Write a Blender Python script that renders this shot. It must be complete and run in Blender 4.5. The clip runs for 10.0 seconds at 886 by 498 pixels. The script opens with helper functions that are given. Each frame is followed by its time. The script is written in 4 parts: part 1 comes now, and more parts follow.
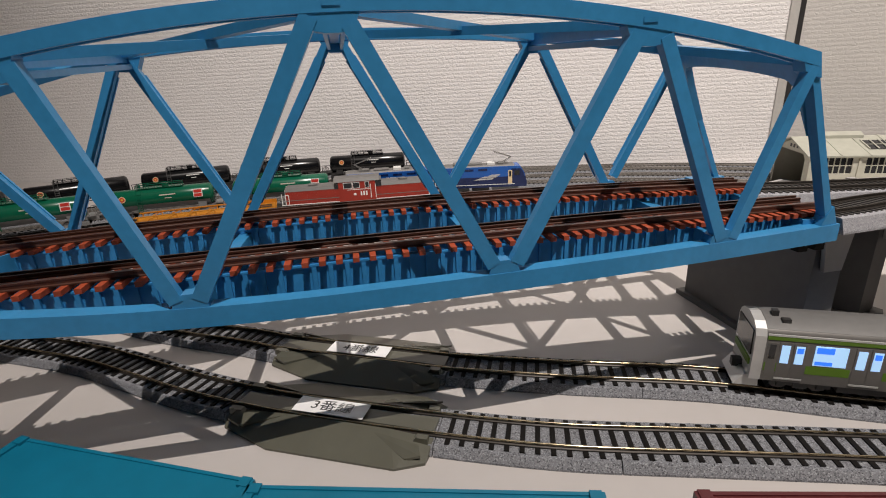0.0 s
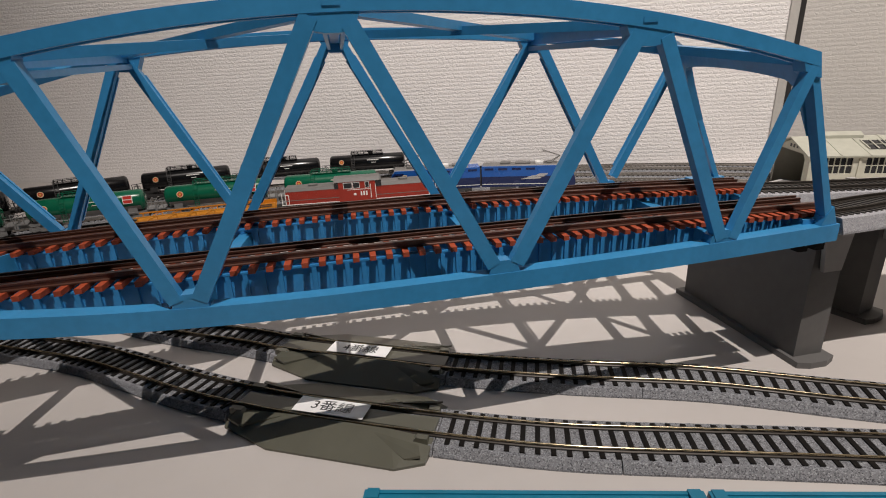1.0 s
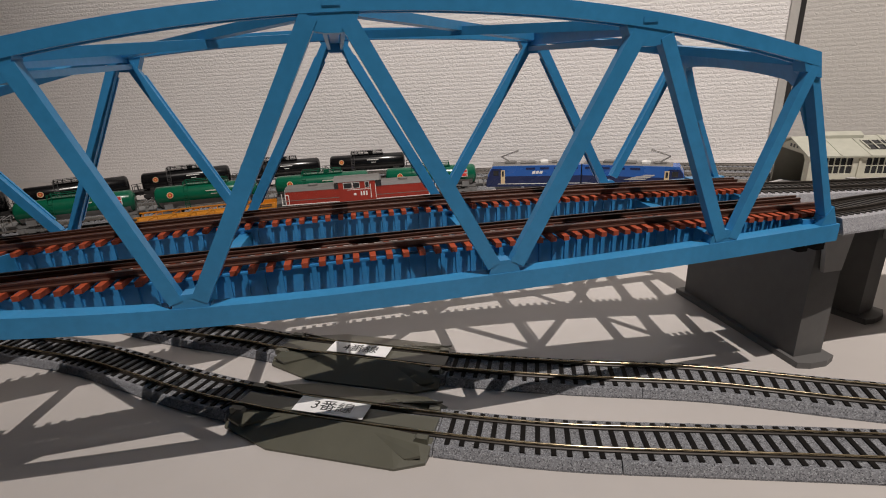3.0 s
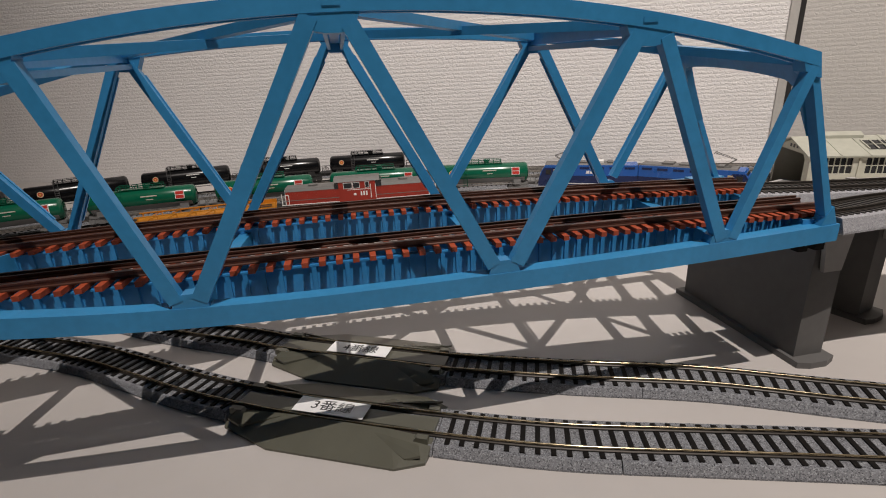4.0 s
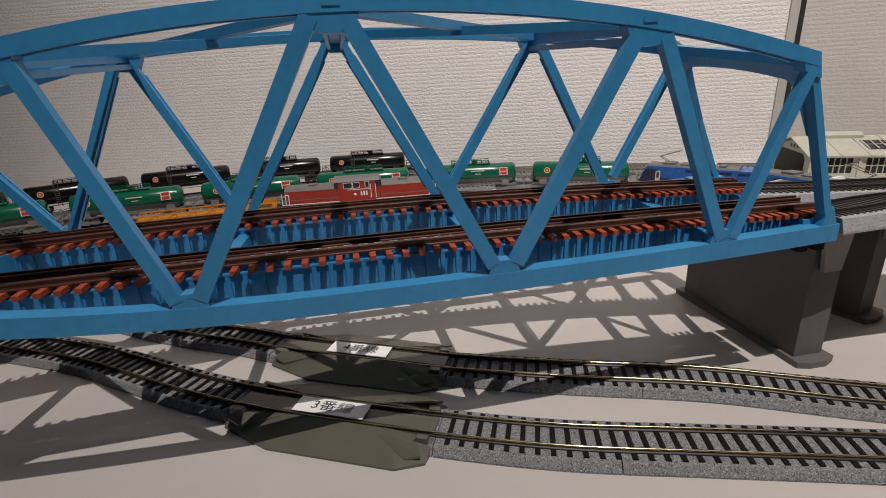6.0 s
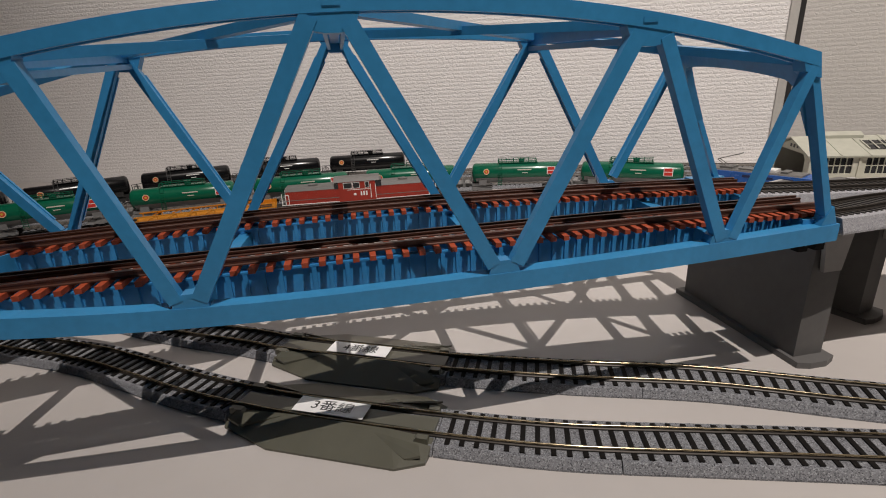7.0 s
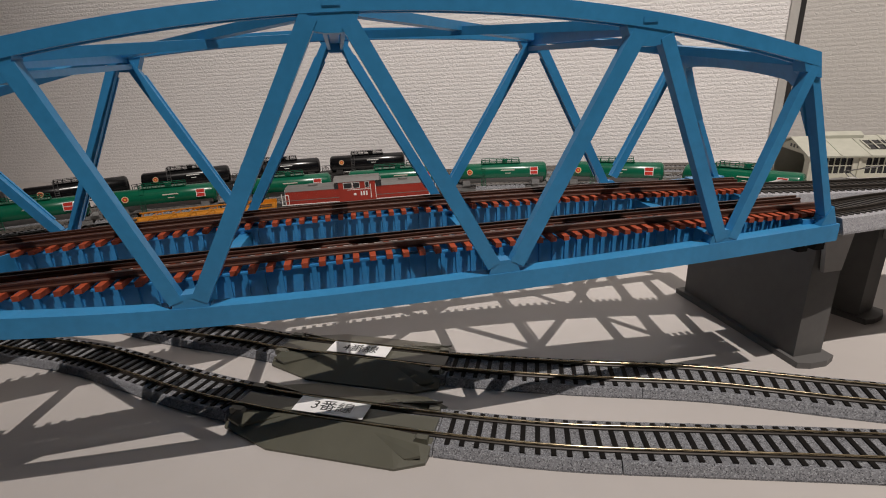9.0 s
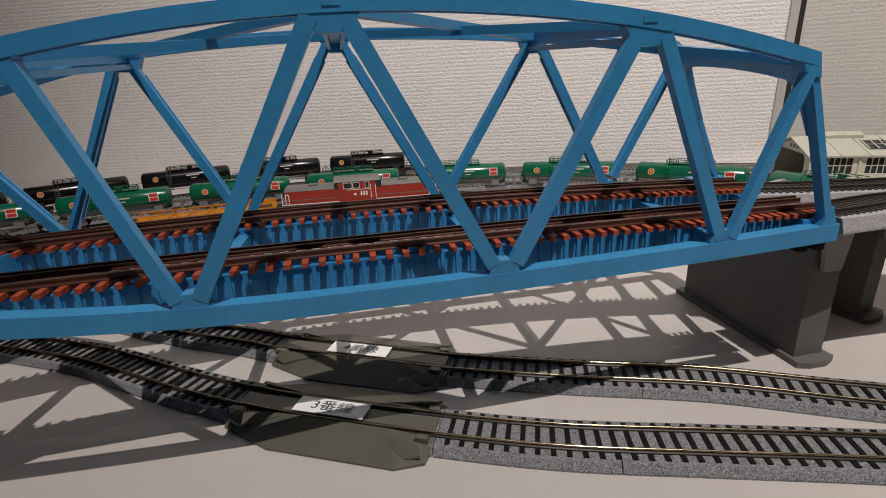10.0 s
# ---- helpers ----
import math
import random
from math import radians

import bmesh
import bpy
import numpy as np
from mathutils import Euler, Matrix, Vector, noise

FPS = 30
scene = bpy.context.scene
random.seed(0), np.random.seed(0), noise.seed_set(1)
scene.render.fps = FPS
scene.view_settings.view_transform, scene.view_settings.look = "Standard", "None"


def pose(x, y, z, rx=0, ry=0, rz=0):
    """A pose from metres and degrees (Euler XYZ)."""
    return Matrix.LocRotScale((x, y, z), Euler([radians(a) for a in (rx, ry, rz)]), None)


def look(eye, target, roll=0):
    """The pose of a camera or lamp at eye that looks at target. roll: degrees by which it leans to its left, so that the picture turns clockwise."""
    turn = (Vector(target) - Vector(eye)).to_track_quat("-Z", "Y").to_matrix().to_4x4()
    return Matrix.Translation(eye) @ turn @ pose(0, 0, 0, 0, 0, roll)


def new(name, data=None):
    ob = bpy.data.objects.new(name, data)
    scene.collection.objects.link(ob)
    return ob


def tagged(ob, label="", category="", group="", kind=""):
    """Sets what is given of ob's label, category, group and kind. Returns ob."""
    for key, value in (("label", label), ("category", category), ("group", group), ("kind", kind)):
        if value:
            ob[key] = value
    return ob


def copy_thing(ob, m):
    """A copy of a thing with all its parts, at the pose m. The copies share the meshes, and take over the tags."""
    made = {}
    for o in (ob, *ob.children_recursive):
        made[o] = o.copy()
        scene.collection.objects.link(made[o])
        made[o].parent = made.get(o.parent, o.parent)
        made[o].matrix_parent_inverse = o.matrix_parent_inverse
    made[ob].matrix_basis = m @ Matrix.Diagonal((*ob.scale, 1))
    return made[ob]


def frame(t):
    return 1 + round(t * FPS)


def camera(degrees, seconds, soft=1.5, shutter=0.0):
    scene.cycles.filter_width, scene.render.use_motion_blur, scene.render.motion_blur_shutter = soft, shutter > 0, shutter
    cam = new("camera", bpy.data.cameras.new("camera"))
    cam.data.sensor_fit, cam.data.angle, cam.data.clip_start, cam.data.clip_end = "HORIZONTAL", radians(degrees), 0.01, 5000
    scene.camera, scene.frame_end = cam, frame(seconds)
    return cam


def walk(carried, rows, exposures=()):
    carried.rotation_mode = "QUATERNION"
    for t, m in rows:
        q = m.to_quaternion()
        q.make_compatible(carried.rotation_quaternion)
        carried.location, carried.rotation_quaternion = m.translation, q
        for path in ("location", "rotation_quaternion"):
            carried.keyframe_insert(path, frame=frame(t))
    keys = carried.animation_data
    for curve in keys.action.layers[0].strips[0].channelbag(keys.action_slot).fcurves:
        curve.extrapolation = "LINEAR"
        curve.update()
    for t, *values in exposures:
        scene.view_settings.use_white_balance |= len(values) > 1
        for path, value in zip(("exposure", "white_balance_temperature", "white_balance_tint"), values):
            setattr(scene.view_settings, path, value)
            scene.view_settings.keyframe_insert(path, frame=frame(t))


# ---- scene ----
cam = camera(84.8, 10.0, soft=1.05)
M = 0.001                       # the model railway is laid out in millimetres
EYE = (0.0, 0.0, 95.3 * M)
TILT, LEAN = 19.36, -2.93
cam_pose = pose(*EYE, 90 - TILT, 0, 0) @ pose(0, 0, 0, 0, 0, LEAN)
walk(cam, [(0.0, cam_pose), (10.0, cam_pose)], exposures=[(0.0, 0.20), (1.0, 0.12), (2.5, 0.0), (10.0, -0.05)])

# ---------------------------------------------------------------- light
world = bpy.data.worlds.new("room_air")
world.use_nodes = True
scene.world = world
world.node_tree.nodes["Background"].inputs[0].default_value = (1.0, 0.93, 0.86, 1)
world.node_tree.nodes["Background"].inputs[1].default_value = 0.006


def downlight(x, y, z, watts, radius, colour=(1.0, 0.91, 0.84), target=None, cone=None):
    kind = "SPOT" if cone else "POINT"
    data = bpy.data.lights.new("ceiling_downlight", kind)
    data.energy, data.shadow_soft_size, data.color = watts, radius, colour
    if cone:
        data.spot_size, data.spot_blend = radians(cone), 0.95
    ob = new("ceiling_downlight", data)
    ob.matrix_world = look((x, y, z), target or (x, y, 0))
    return ob


KEY = (0.25, -0.52, 1.78)
downlight(*KEY, 152, 0.005, target=(0.37, 0.50, 0.22), cone=60)
downlight(0.55, -0.66, 1.78, 6, 0.012, target=(0.2, 0.4, 0), cone=100)

# ---------------------------------------------------------------- materials
def mat(name, colour, rough=0.5, metal=0.0, var=0.12, scale=400.0, bump=0.0, bscale=None, fine=0.06, spec=0.5):
    """A surface with colour variation at two scales and a little relief; scale counts per metre."""
    m = bpy.data.materials.new(name)
    m.use_nodes = True
    nt = m.node_tree
    b = nt.nodes["Principled BSDF"]
    b.inputs["Roughness"].default_value = rough
    b.inputs["Metallic"].default_value = metal
    b.inputs["Specular IOR Level"].default_value = spec
    co = nt.nodes.new("ShaderNodeTexCoord")
    n1 = nt.nodes.new("ShaderNodeTexNoise")
    n1.inputs["Scale"].default_value = scale * 0.12
    n1.inputs["Detail"].default_value = 4
    n2 = nt.nodes.new("ShaderNodeTexNoise")
    n2.inputs["Scale"].default_value = scale
    n2.inputs["Detail"].default_value = 3
    info = nt.nodes.new("ShaderNodeObjectInfo")
    for n in (n1, n2):
        nt.links.new(co.outputs["Object"], n.inputs["Vector"])
    def ramp(src, amount):
        r = nt.nodes.new("ShaderNodeMapRange")
        r.inputs["From Min"].default_value, r.inputs["From Max"].default_value = 0.25, 0.75
        r.inputs["To Min"].default_value, r.inputs["To Max"].default_value = 1 - amount, 1 + amount
        nt.links.new(src, r.inputs["Value"])
        return r.outputs["Result"]
    mul = nt.nodes.new("ShaderNodeMath"); mul.operation = "MULTIPLY"
    nt.links.new(ramp(n1.outputs["Fac"], var), mul.inputs[0])
    nt.links.new(ramp(n2.outputs["Fac"], fine), mul.inputs[1])
    mul2 = nt.nodes.new("ShaderNodeMath"); mul2.operation = "MULTIPLY"
    r3 = nt.nodes.new("ShaderNodeMapRange")
    r3.inputs["To Min"].default_value, r3.inputs["To Max"].default_value = 1 - var * 0.5, 1 + var * 0.5
    nt.links.new(info.outputs["Random"], r3.inputs["Value"])
    nt.links.new(mul.outputs[0], mul2.inputs[0]); nt.links.new(r3.outputs["Result"], mul2.inputs[1])
    vm = nt.nodes.new("ShaderNodeVectorMath"); vm.operation = "SCALE"
    vm.inputs[0].default_value = colour[:3]
    nt.links.new(mul2.outputs[0], vm.inputs["Scale"])
    nt.links.new(vm.outputs["Vector"], b.inputs["Base Color"])
    rr = nt.nodes.new("ShaderNodeMapRange")
    rr.inputs["To Min"].default_value, rr.inputs["To Max"].default_value = max(0.02, rough - 0.1), min(1, rough + 0.1)
    nt.links.new(n1.outputs["Fac"], rr.inputs["Value"]); nt.links.new(rr.outputs["Result"], b.inputs["Roughness"])
    if bump:
        bp = nt.nodes.new("ShaderNodeBump")
        bp.inputs["Strength"].default_value, bp.inputs["Distance"].default_value = bump, 0.0003
        nb = nt.nodes.new("ShaderNodeTexNoise")
        nb.inputs["Scale"].default_value = bscale or scale
        nt.links.new(co.outputs["Object"], nb.inputs["Vector"])
        nt.links.new(nb.outputs["Fac"], bp.inputs["Height"]); nt.links.new(bp.outputs["Normal"], b.inputs["Normal"])
    return m


def speckle(name, c1, c2, c3, scale, rough=0.9):
    """Ballast cast in grey plastic: pale and dark grains on a mid tone."""
    m = mat(name, c1, rough, var=0.06, scale=scale, bump=0.7, bscale=scale)
    nt = m.node_tree
    b = nt.nodes["Principled BSDF"]
    co = nt.nodes.new("ShaderNodeTexCoord")
    v = nt.nodes.new("ShaderNodeTexVoronoi")
    v.inputs["Scale"].default_value = scale
    nt.links.new(co.outputs["Object"], v.inputs["Vector"])
    sep = nt.nodes.new("ShaderNodeSeparateColor")
    nt.links.new(v.outputs["Color"], sep.inputs[0])
    r = nt.nodes.new("ShaderNodeValToRGB")
    e = r.color_ramp.elements
    e[0].position, e[0].color = 0.0, (*c2, 1)
    e[1].position, e[1].color = 1.0, (*c3, 1)
    k = e.new(0.35); k.color = (*c1, 1)
    k = e.new(0.75); k.color = (*c1, 1)
    nt.links.new(sep.outputs[0], r.inputs["Fac"])
    nt.links.new(r.outputs["Color"], b.inputs["Base Color"])
    return m


def wallpaper(name, colour, relief):
    """White vinyl wallpaper embossed with short staggered ridges, about 8 by 4 mm."""
    m = mat(name, colour, 0.7, var=0.03, scale=60, fine=0.02, spec=0.3)
    nt = m.node_tree
    b = nt.nodes["Principled BSDF"]
    co = nt.nodes.new("ShaderNodeTexCoord")
    def stretched(sx, sy, detail):
        mp = nt.nodes.new("ShaderNodeMapping")
        mp.inputs["Scale"].default_value = (sx, sy, 1)
        nt.links.new(co.outputs["UV"], mp.inputs["Vector"])
        n = nt.nodes.new("ShaderNodeTexNoise")
        n.inputs["Scale"].default_value, n.inputs["Detail"].default_value = 1.0, detail
        nt.links.new(mp.outputs["Vector"], n.inputs["Vector"])
        return n
    slub, grain = stretched(230, 330, 2.5), stretched(900, 900, 1)
    # staggered pads, their edges wandering a little
    sway = nt.nodes.new("ShaderNodeVectorMath"); sway.operation = "MULTIPLY_ADD"
    sway.inputs[1].default_value = (0.011, 0.0042, 0)
    nt.links.new(slub.outputs["Color"], sway.inputs[0]); nt.links.new(co.outputs["UV"], sway.inputs[2])
    br = nt.nodes.new("ShaderNodeTexBrick")
    br.offset = 0.5
    for key, val in (("Color1", (1, 1, 1, 1)), ("Color2", (0.8, 0.8, 0.8, 1)), ("Mortar", (0, 0, 0, 1)), ("Scale", 1.0), ("Mortar Size", 0.0014), ("Mortar Smooth", 1.0), ("Brick Width", 0.0052), ("Row Height", 0.0037)):
        br.inputs[key].default_value = val
    nt.links.new(sway.outputs["Vector"], br.inputs["Vector"])
    ad = nt.nodes.new("ShaderNodeMath"); ad.operation = "MULTIPLY_ADD"; ad.inputs[1].default_value = 0.9
    nt.links.new(slub.outputs["Fac"], ad.inputs[0]); nt.links.new(br.outputs["Color"], ad.inputs[2])
    ad2 = nt.nodes.new("ShaderNodeMath"); ad2.operation = "MULTIPLY_ADD"; ad2.inputs[1].default_value = 0.3
    nt.links.new(grain.outputs["Fac"], ad2.inputs[0]); nt.links.new(ad.outputs[0], ad2.inputs[2])
    bp = nt.nodes.new("ShaderNodeBump"); bp.inputs["Strength"].default_value = 0.9; bp.inputs["Distance"].default_value = relief
    nt.links.new(ad2.outputs[0], bp.inputs["Height"]); nt.links.new(bp.outputs["Normal"], b.inputs["Normal"])
    return m


WALL = wallpaper("vinyl_wallpaper", (0.88, 0.855, 0.85), 0.00027)
# Lower base tone than WALL carries the weaker light on the side wall.
DIMMED_SIDEWALL = wallpaper("dimmed_side_wallpaper", (0.62, 0.595, 0.57), 0.00016)
# Unseen walls and ceiling: grey chosen to hold down the light they bounce.
UNSEEN_ROOM = mat("unseen_room_grey", (0.42, 0.40, 0.38), 0.8, var=0.04, scale=20)
TABLE = mat("white_laminate", (0.50, 0.468, 0.448), 0.45, var=0.03, scale=90, fine=0.02, bump=0.05)
BLUE = mat("bridge_blue_plastic", (0.040, 0.255, 0.52), 0.36, var=0.10, scale=500, bump=0.35, bscale=260)
GIRDER = mat("girder_blue_plastic", (0.036, 0.25, 0.56), 0.42, var=0.10, scale=500, bump=0.2)
RUST = mat("red_oxide_tie", (0.34, 0.058, 0.02), 0.6, var=0.2, scale=700)
RAILBROWN = mat("brown_rail", (0.085, 0.036, 0.024), 0.38, metal=0.3, var=0.15, scale=600)
RAILSIDE = mat("rail_web", (0.032, 0.026, 0.021), 0.45, metal=0.4, var=0.2, scale=600)
RAILTOP = mat("rail_head", (0.50, 0.41, 0.27), 0.22, metal=1.0, var=0.12, scale=600)
YARDRAIL = mat("yard_rail", (0.16, 0.145, 0.13), 0.45, metal=0.5, var=0.15, scale=600)
TIE = mat("black_tie", (0.008, 0.007, 0.0065), 0.65, var=0.2, scale=800, spec=0.15)
BALLAST = speckle("grey_roadbed", (0.20, 0.205, 0.222), (0.06, 0.06, 0.068), (0.36, 0.37, 0.39), 3400)
SLABBED = speckle("pale_roadbed", (0.36, 0.36, 0.385), (0.26, 0.26, 0.28), (0.46, 0.46, 0.48), 3400)
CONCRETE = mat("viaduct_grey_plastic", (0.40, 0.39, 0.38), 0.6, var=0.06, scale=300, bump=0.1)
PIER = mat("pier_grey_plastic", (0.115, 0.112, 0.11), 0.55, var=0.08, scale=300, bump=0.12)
OLIVE = mat("olive_translucent_plastic", (0.098, 0.096, 0.074), 0.3, var=0.08, scale=200)
PAPER = mat("white_label", (0.85, 0.85, 0.85), 0.55, var=0.01, scale=200)
INK = mat("black_ink", (0.01, 0.01, 0.01), 0.5, var=0.02)
GREEN = mat("tank_green", (0.004, 0.105, 0.056), 0.22, var=0.05, scale=300)
BLACKTANK = mat("tank_black", (0.006, 0.006, 0.007), 0.2, var=0.05, scale=300)
GREY = mat("underframe_grey", (0.20, 0.20, 0.20), 0.5, var=0.12, scale=500)
DARK = mat("underframe_dark", (0.035, 0.034, 0.034), 0.5, var=0.15, scale=500)
WHEEL = mat("wheel_steel", (0.10, 0.09, 0.085), 0.35, metal=0.8, var=0.1)
REDLOCO = mat("locomotive_red", (0.30, 0.024, 0.012), 0.35, var=0.06, scale=300)
ROOFGREY = mat("locomotive_roof_grey", (0.15, 0.145, 0.14), 0.5, var=0.06, scale=300)
WHITE = mat("white_paint", (0.78, 0.78, 0.76), 0.4, var=0.03)
NAVY = mat("locomotive_navy", (0.005, 0.016, 0.08), 0.28, var=0.05)
SKYBLUE = mat("locomotive_blue", (0.014, 0.105, 0.42), 0.28, var=0.05)
YELLOW = mat("stripe_yellow", (0.62, 0.42, 0.05), 0.4, var=0.05)
CREAM = mat("door_cream", (0.72, 0.56, 0.33), 0.45, var=0.05)
GLASS = mat("dark_window", (0.01, 0.012, 0.015), 0.08, var=0.02)
ORANGE = mat("wagon_orange", (0.55, 0.21, 0.012), 0.45, var=0.08)
SIGNRED = mat("placard_red", (0.50, 0.03, 0.02), 0.45, var=0.05)
TEAL = mat("container_teal", (0.003, 0.15, 0.25), 0.42, var=0.06, scale=200, bump=0.1)
MAROON = mat("container_maroon", (0.09, 0.012, 0.015), 0.45, var=0.06)
STEEL = mat("unpainted_steel_body", (0.17, 0.163, 0.155), 0.38, metal=0.4, var=0.05)
TRAINROOF = mat("train_roof_grey", (0.15, 0.147, 0.143), 0.5, var=0.06)
LIME = mat("stripe_green", (0.10, 0.20, 0.012), 0.4, var=0.05)
SILVER = mat("front_silver", (0.55, 0.55, 0.54), 0.3, metal=0.3, var=0.05)
SHED = mat("shed_ivory", (0.56, 0.55, 0.46), 0.6, var=0.05, scale=200)
SHEDROOF = mat("shed_roof_ivory", (0.45, 0.45, 0.38), 0.6, var=0.05, scale=200)
TRIM = mat("door_trim", (0.62, 0.60, 0.57), 0.5, var=0.03)


def glow(name, colour, strength):
    m = bpy.data.materials.new(name); m.use_nodes = True
    b = m.node_tree.nodes["Principled BSDF"]
    b.inputs["Base Color"].default_value = (*colour, 1)
    b.inputs["Emission Color"].default_value = (*colour, 1)
    b.inputs["Emission Strength"].default_value = strength
    return m


LITWIN = glow("lit_car_window", (0.42, 0.68, 1.0), 0.5)
LITBLUE = glow("lit_car_seat_blue", (0.03, 0.18, 0.95), 0.7)

# ---------------------------------------------------------------- mesh helpers (millimetres)
def V(*a):
    return Vector(a)


def part(name, bm, material, parent=None, label="", smooth=False, bevel=0.0):
    """Link a bmesh, given in millimetres, as one mesh object."""
    if bevel:
        bmesh.ops.bevel(bm, geom=[e for e in bm.edges if len(e.link_faces) == 2 and e.calc_face_angle(0) > 0.6], offset=bevel, segments=2, affect="EDGES", profile=0.6)
    bmesh.ops.recalc_face_normals(bm, faces=bm.faces)
    for v in bm.verts:
        v.co *= M
    me = bpy.data.meshes.new(name)
    bm.to_mesh(me)
    bm.free()
    me.materials.append(material)
    if smooth:
        for p in me.polygons:
            p.use_smooth = True
        me.set_sharp_from_angle(angle=radians(38))
    ob = new(name, me)
    if parent:
        ob.parent = parent
    if label:
        ob["label"] = label
    return ob


def box(bm, x0, x1, y0, y1, z0, z1, m=None):
    vs = [bm.verts.new((x, y, z)) for x in (x0, x1) for y in (y0, y1) for z in (z0, z1)]
    if m:
        for v in vs:
            v.co = m @ v.co
    for f in ((0, 1, 3, 2), (4, 6, 7, 5), (0, 4, 5, 1), (2, 3, 7, 6), (0, 2, 6, 4), (1, 5, 7, 3)):
        bm.faces.new([vs[i] for i in f])
    return bm


def prism(bm, pts, a, b):
    """Extrude a closed ring of points from offset a to offset b (vectors)."""
    lo = [bm.verts.new(Vector(p) + a) for p in pts]
    hi = [bm.verts.new(Vector(p) + b) for p in pts]
    n = len(pts)
    bm.faces.new(lo[::-1]); bm.faces.new(hi)
    for i in range(n):
        bm.faces.new((lo[i], lo[(i + 1) % n], hi[(i + 1) % n], hi[i]))
    return bm


def bar(bm, p, q, w, h, side):
    """A straight bar from p to q: w along side, h across both."""
    p, q = Vector(p), Vector(q)
    d = (q - p).normalized()
    s = (Vector(side) - d * d.dot(Vector(side))).normalized()
    u = d.cross(s)
    ring = [s * (w / 2) + u * (h / 2), s * (-w / 2) + u * (h / 2), s * (-w / 2) - u * (h / 2), s * (w / 2) - u * (h / 2)]
    return prism(bm, ring, p, q)


def tube(bm, p, q, r, n=10):
    p, q = Vector(p), Vector(q)
    d = (q - p).normalized()
    s = d.orthogonal().normalized()
    u = d.cross(s)
    return prism(bm, [s * (r * math.cos(6.28319 * i / n)) + u * (r * math.sin(6.28319 * i / n)) for i in range(n)], p, q)


def sweep(bm, path, profile, closed=True):
    """Sweep a profile of (across, up) along a path of points; across is to the left of the path."""
    rows = []
    n = len(path)
    for i, p in enumerate(path):
        d = (path[min(i + 1, n - 1)] - path[max(i - 1, 0)]); d.z = 0; d.normalize()
        left = V(-d.y, d.x, 0)
        rows.append([bm.verts.new(p + left * a + V(0, 0, b)) for a, b in profile])
    k = len(profile)
    for i in range(n - 1):
        for j in range(k if closed else k - 1):
            bm.faces.new((rows[i][j], rows[i + 1][j], rows[i + 1][(j + 1) % k], rows[i][(j + 1) % k]))
    if closed:
        bm.faces.new(rows[0]); bm.faces.new(rows[-1][::-1])
    return bm


def lathe_x(bm, prof, n=24):
    """Turn a profile of (x, radius) about the x axis."""
    rings = []
    for x, r in prof:
        rings.append([bm.verts.new((x, r * math.cos(6.28319 * i / n), r * math.sin(6.28319 * i / n))) for i in range(n)])
    for a, b in zip(rings, rings[1:]):
        for i in range(n):
            bm.faces.new((a[i], a[(i + 1) % n], b[(i + 1) % n], b[i]))
    bm.faces.new(rings[0][::-1]); bm.faces.new(rings[-1])
    return bm


class Path:
    """A smooth curve through a few points in plan, walked by its length."""
    def __init__(self, pts, z=0.0):
        pts = [V(x, y, z) for x, y in pts]
        ext = [pts[0] * 2 - pts[1]] + pts + [pts[-1] * 2 - pts[-2]]
        out = []
        for i in range(1, len(ext) - 2):
            a, b, c, d = ext[i - 1:i + 3]
            for k in range(24):
                t = k / 24
                out.append(0.5 * ((2 * b) + (c - a) * t + (2 * a - 5 * b + 4 * c - d) * t * t + (3 * b - a - 3 * c + d) * t ** 3))
        out.append(pts[-1])
        self.p = out
        self.s = [0.0]
        for a, b in zip(out, out[1:]):
            self.s.append(self.s[-1] + (b - a).length)
        self.length = self.s[-1]

    def at(self, s):
        """Place and heading at length s; straight on past the ends."""
        if s <= 0:
            d = (self.p[1] - self.p[0]).normalized(); return self.p[0] + d * s, d
        if s >= self.length:
            d = (self.p[-1] - self.p[-2]).normalized(); return self.p[-1] + d * (s - self.length), d
        i = int(np.searchsorted(self.s, s)) - 1
        i = max(0, min(i, len(self.p) - 2))
        a, b = self.p[i], self.p[i + 1]
        return a.lerp(b, (s - self.s[i]) / max(1e-9, self.s[i + 1] - self.s[i])), (b - a).normalized()

    def near_x(self, x):
        i = min(range(len(self.p)), key=lambda k: abs(self.p[k].x - x))
        j = min(max(i, 1), len(self.p) - 2)
        a, b = self.p[j - 1], self.p[j + 1]
        return self.s[j - 1] + (x - a.x) / (b.x - a.x) * (self.s[j + 1] - self.s[j - 1])

    def line(self, s0, s1, step):
        n = max(2, int(abs(s1 - s0) / step) + 1)
        return [self.at(s0 + (s1 - s0) * i / (n - 1))[0] for i in range(n)]

    def pose_at(self, s, wheelbase=0.0, z=0.0):
        if wheelbase:
            a, b = self.at(s - wheelbase / 2)[0], self.at(s + wheelbase / 2)[0]
            p, d = (a + b) / 2, (b - a)
        else:
            p, d = self.at(s)
        return pose(p.x * M, p.y * M, (p.z + z) * M, 0, 0, math.degrees(math.atan2(d.y, d.x)))


def thing(name, label, category, group="", kind=""):
    return tagged(new(name), label, category, group, kind)

# ---------------------------------------------------------------- the room
def slab(name, corners, z0, z1, material, label):
    bm = bmesh.new()
    prism(bm, [V(x, y, 0) for x, y in corners], V(0, 0, z0), V(0, 0, z1))
    return tagged(part(name, bm, material), label, kind="structure")


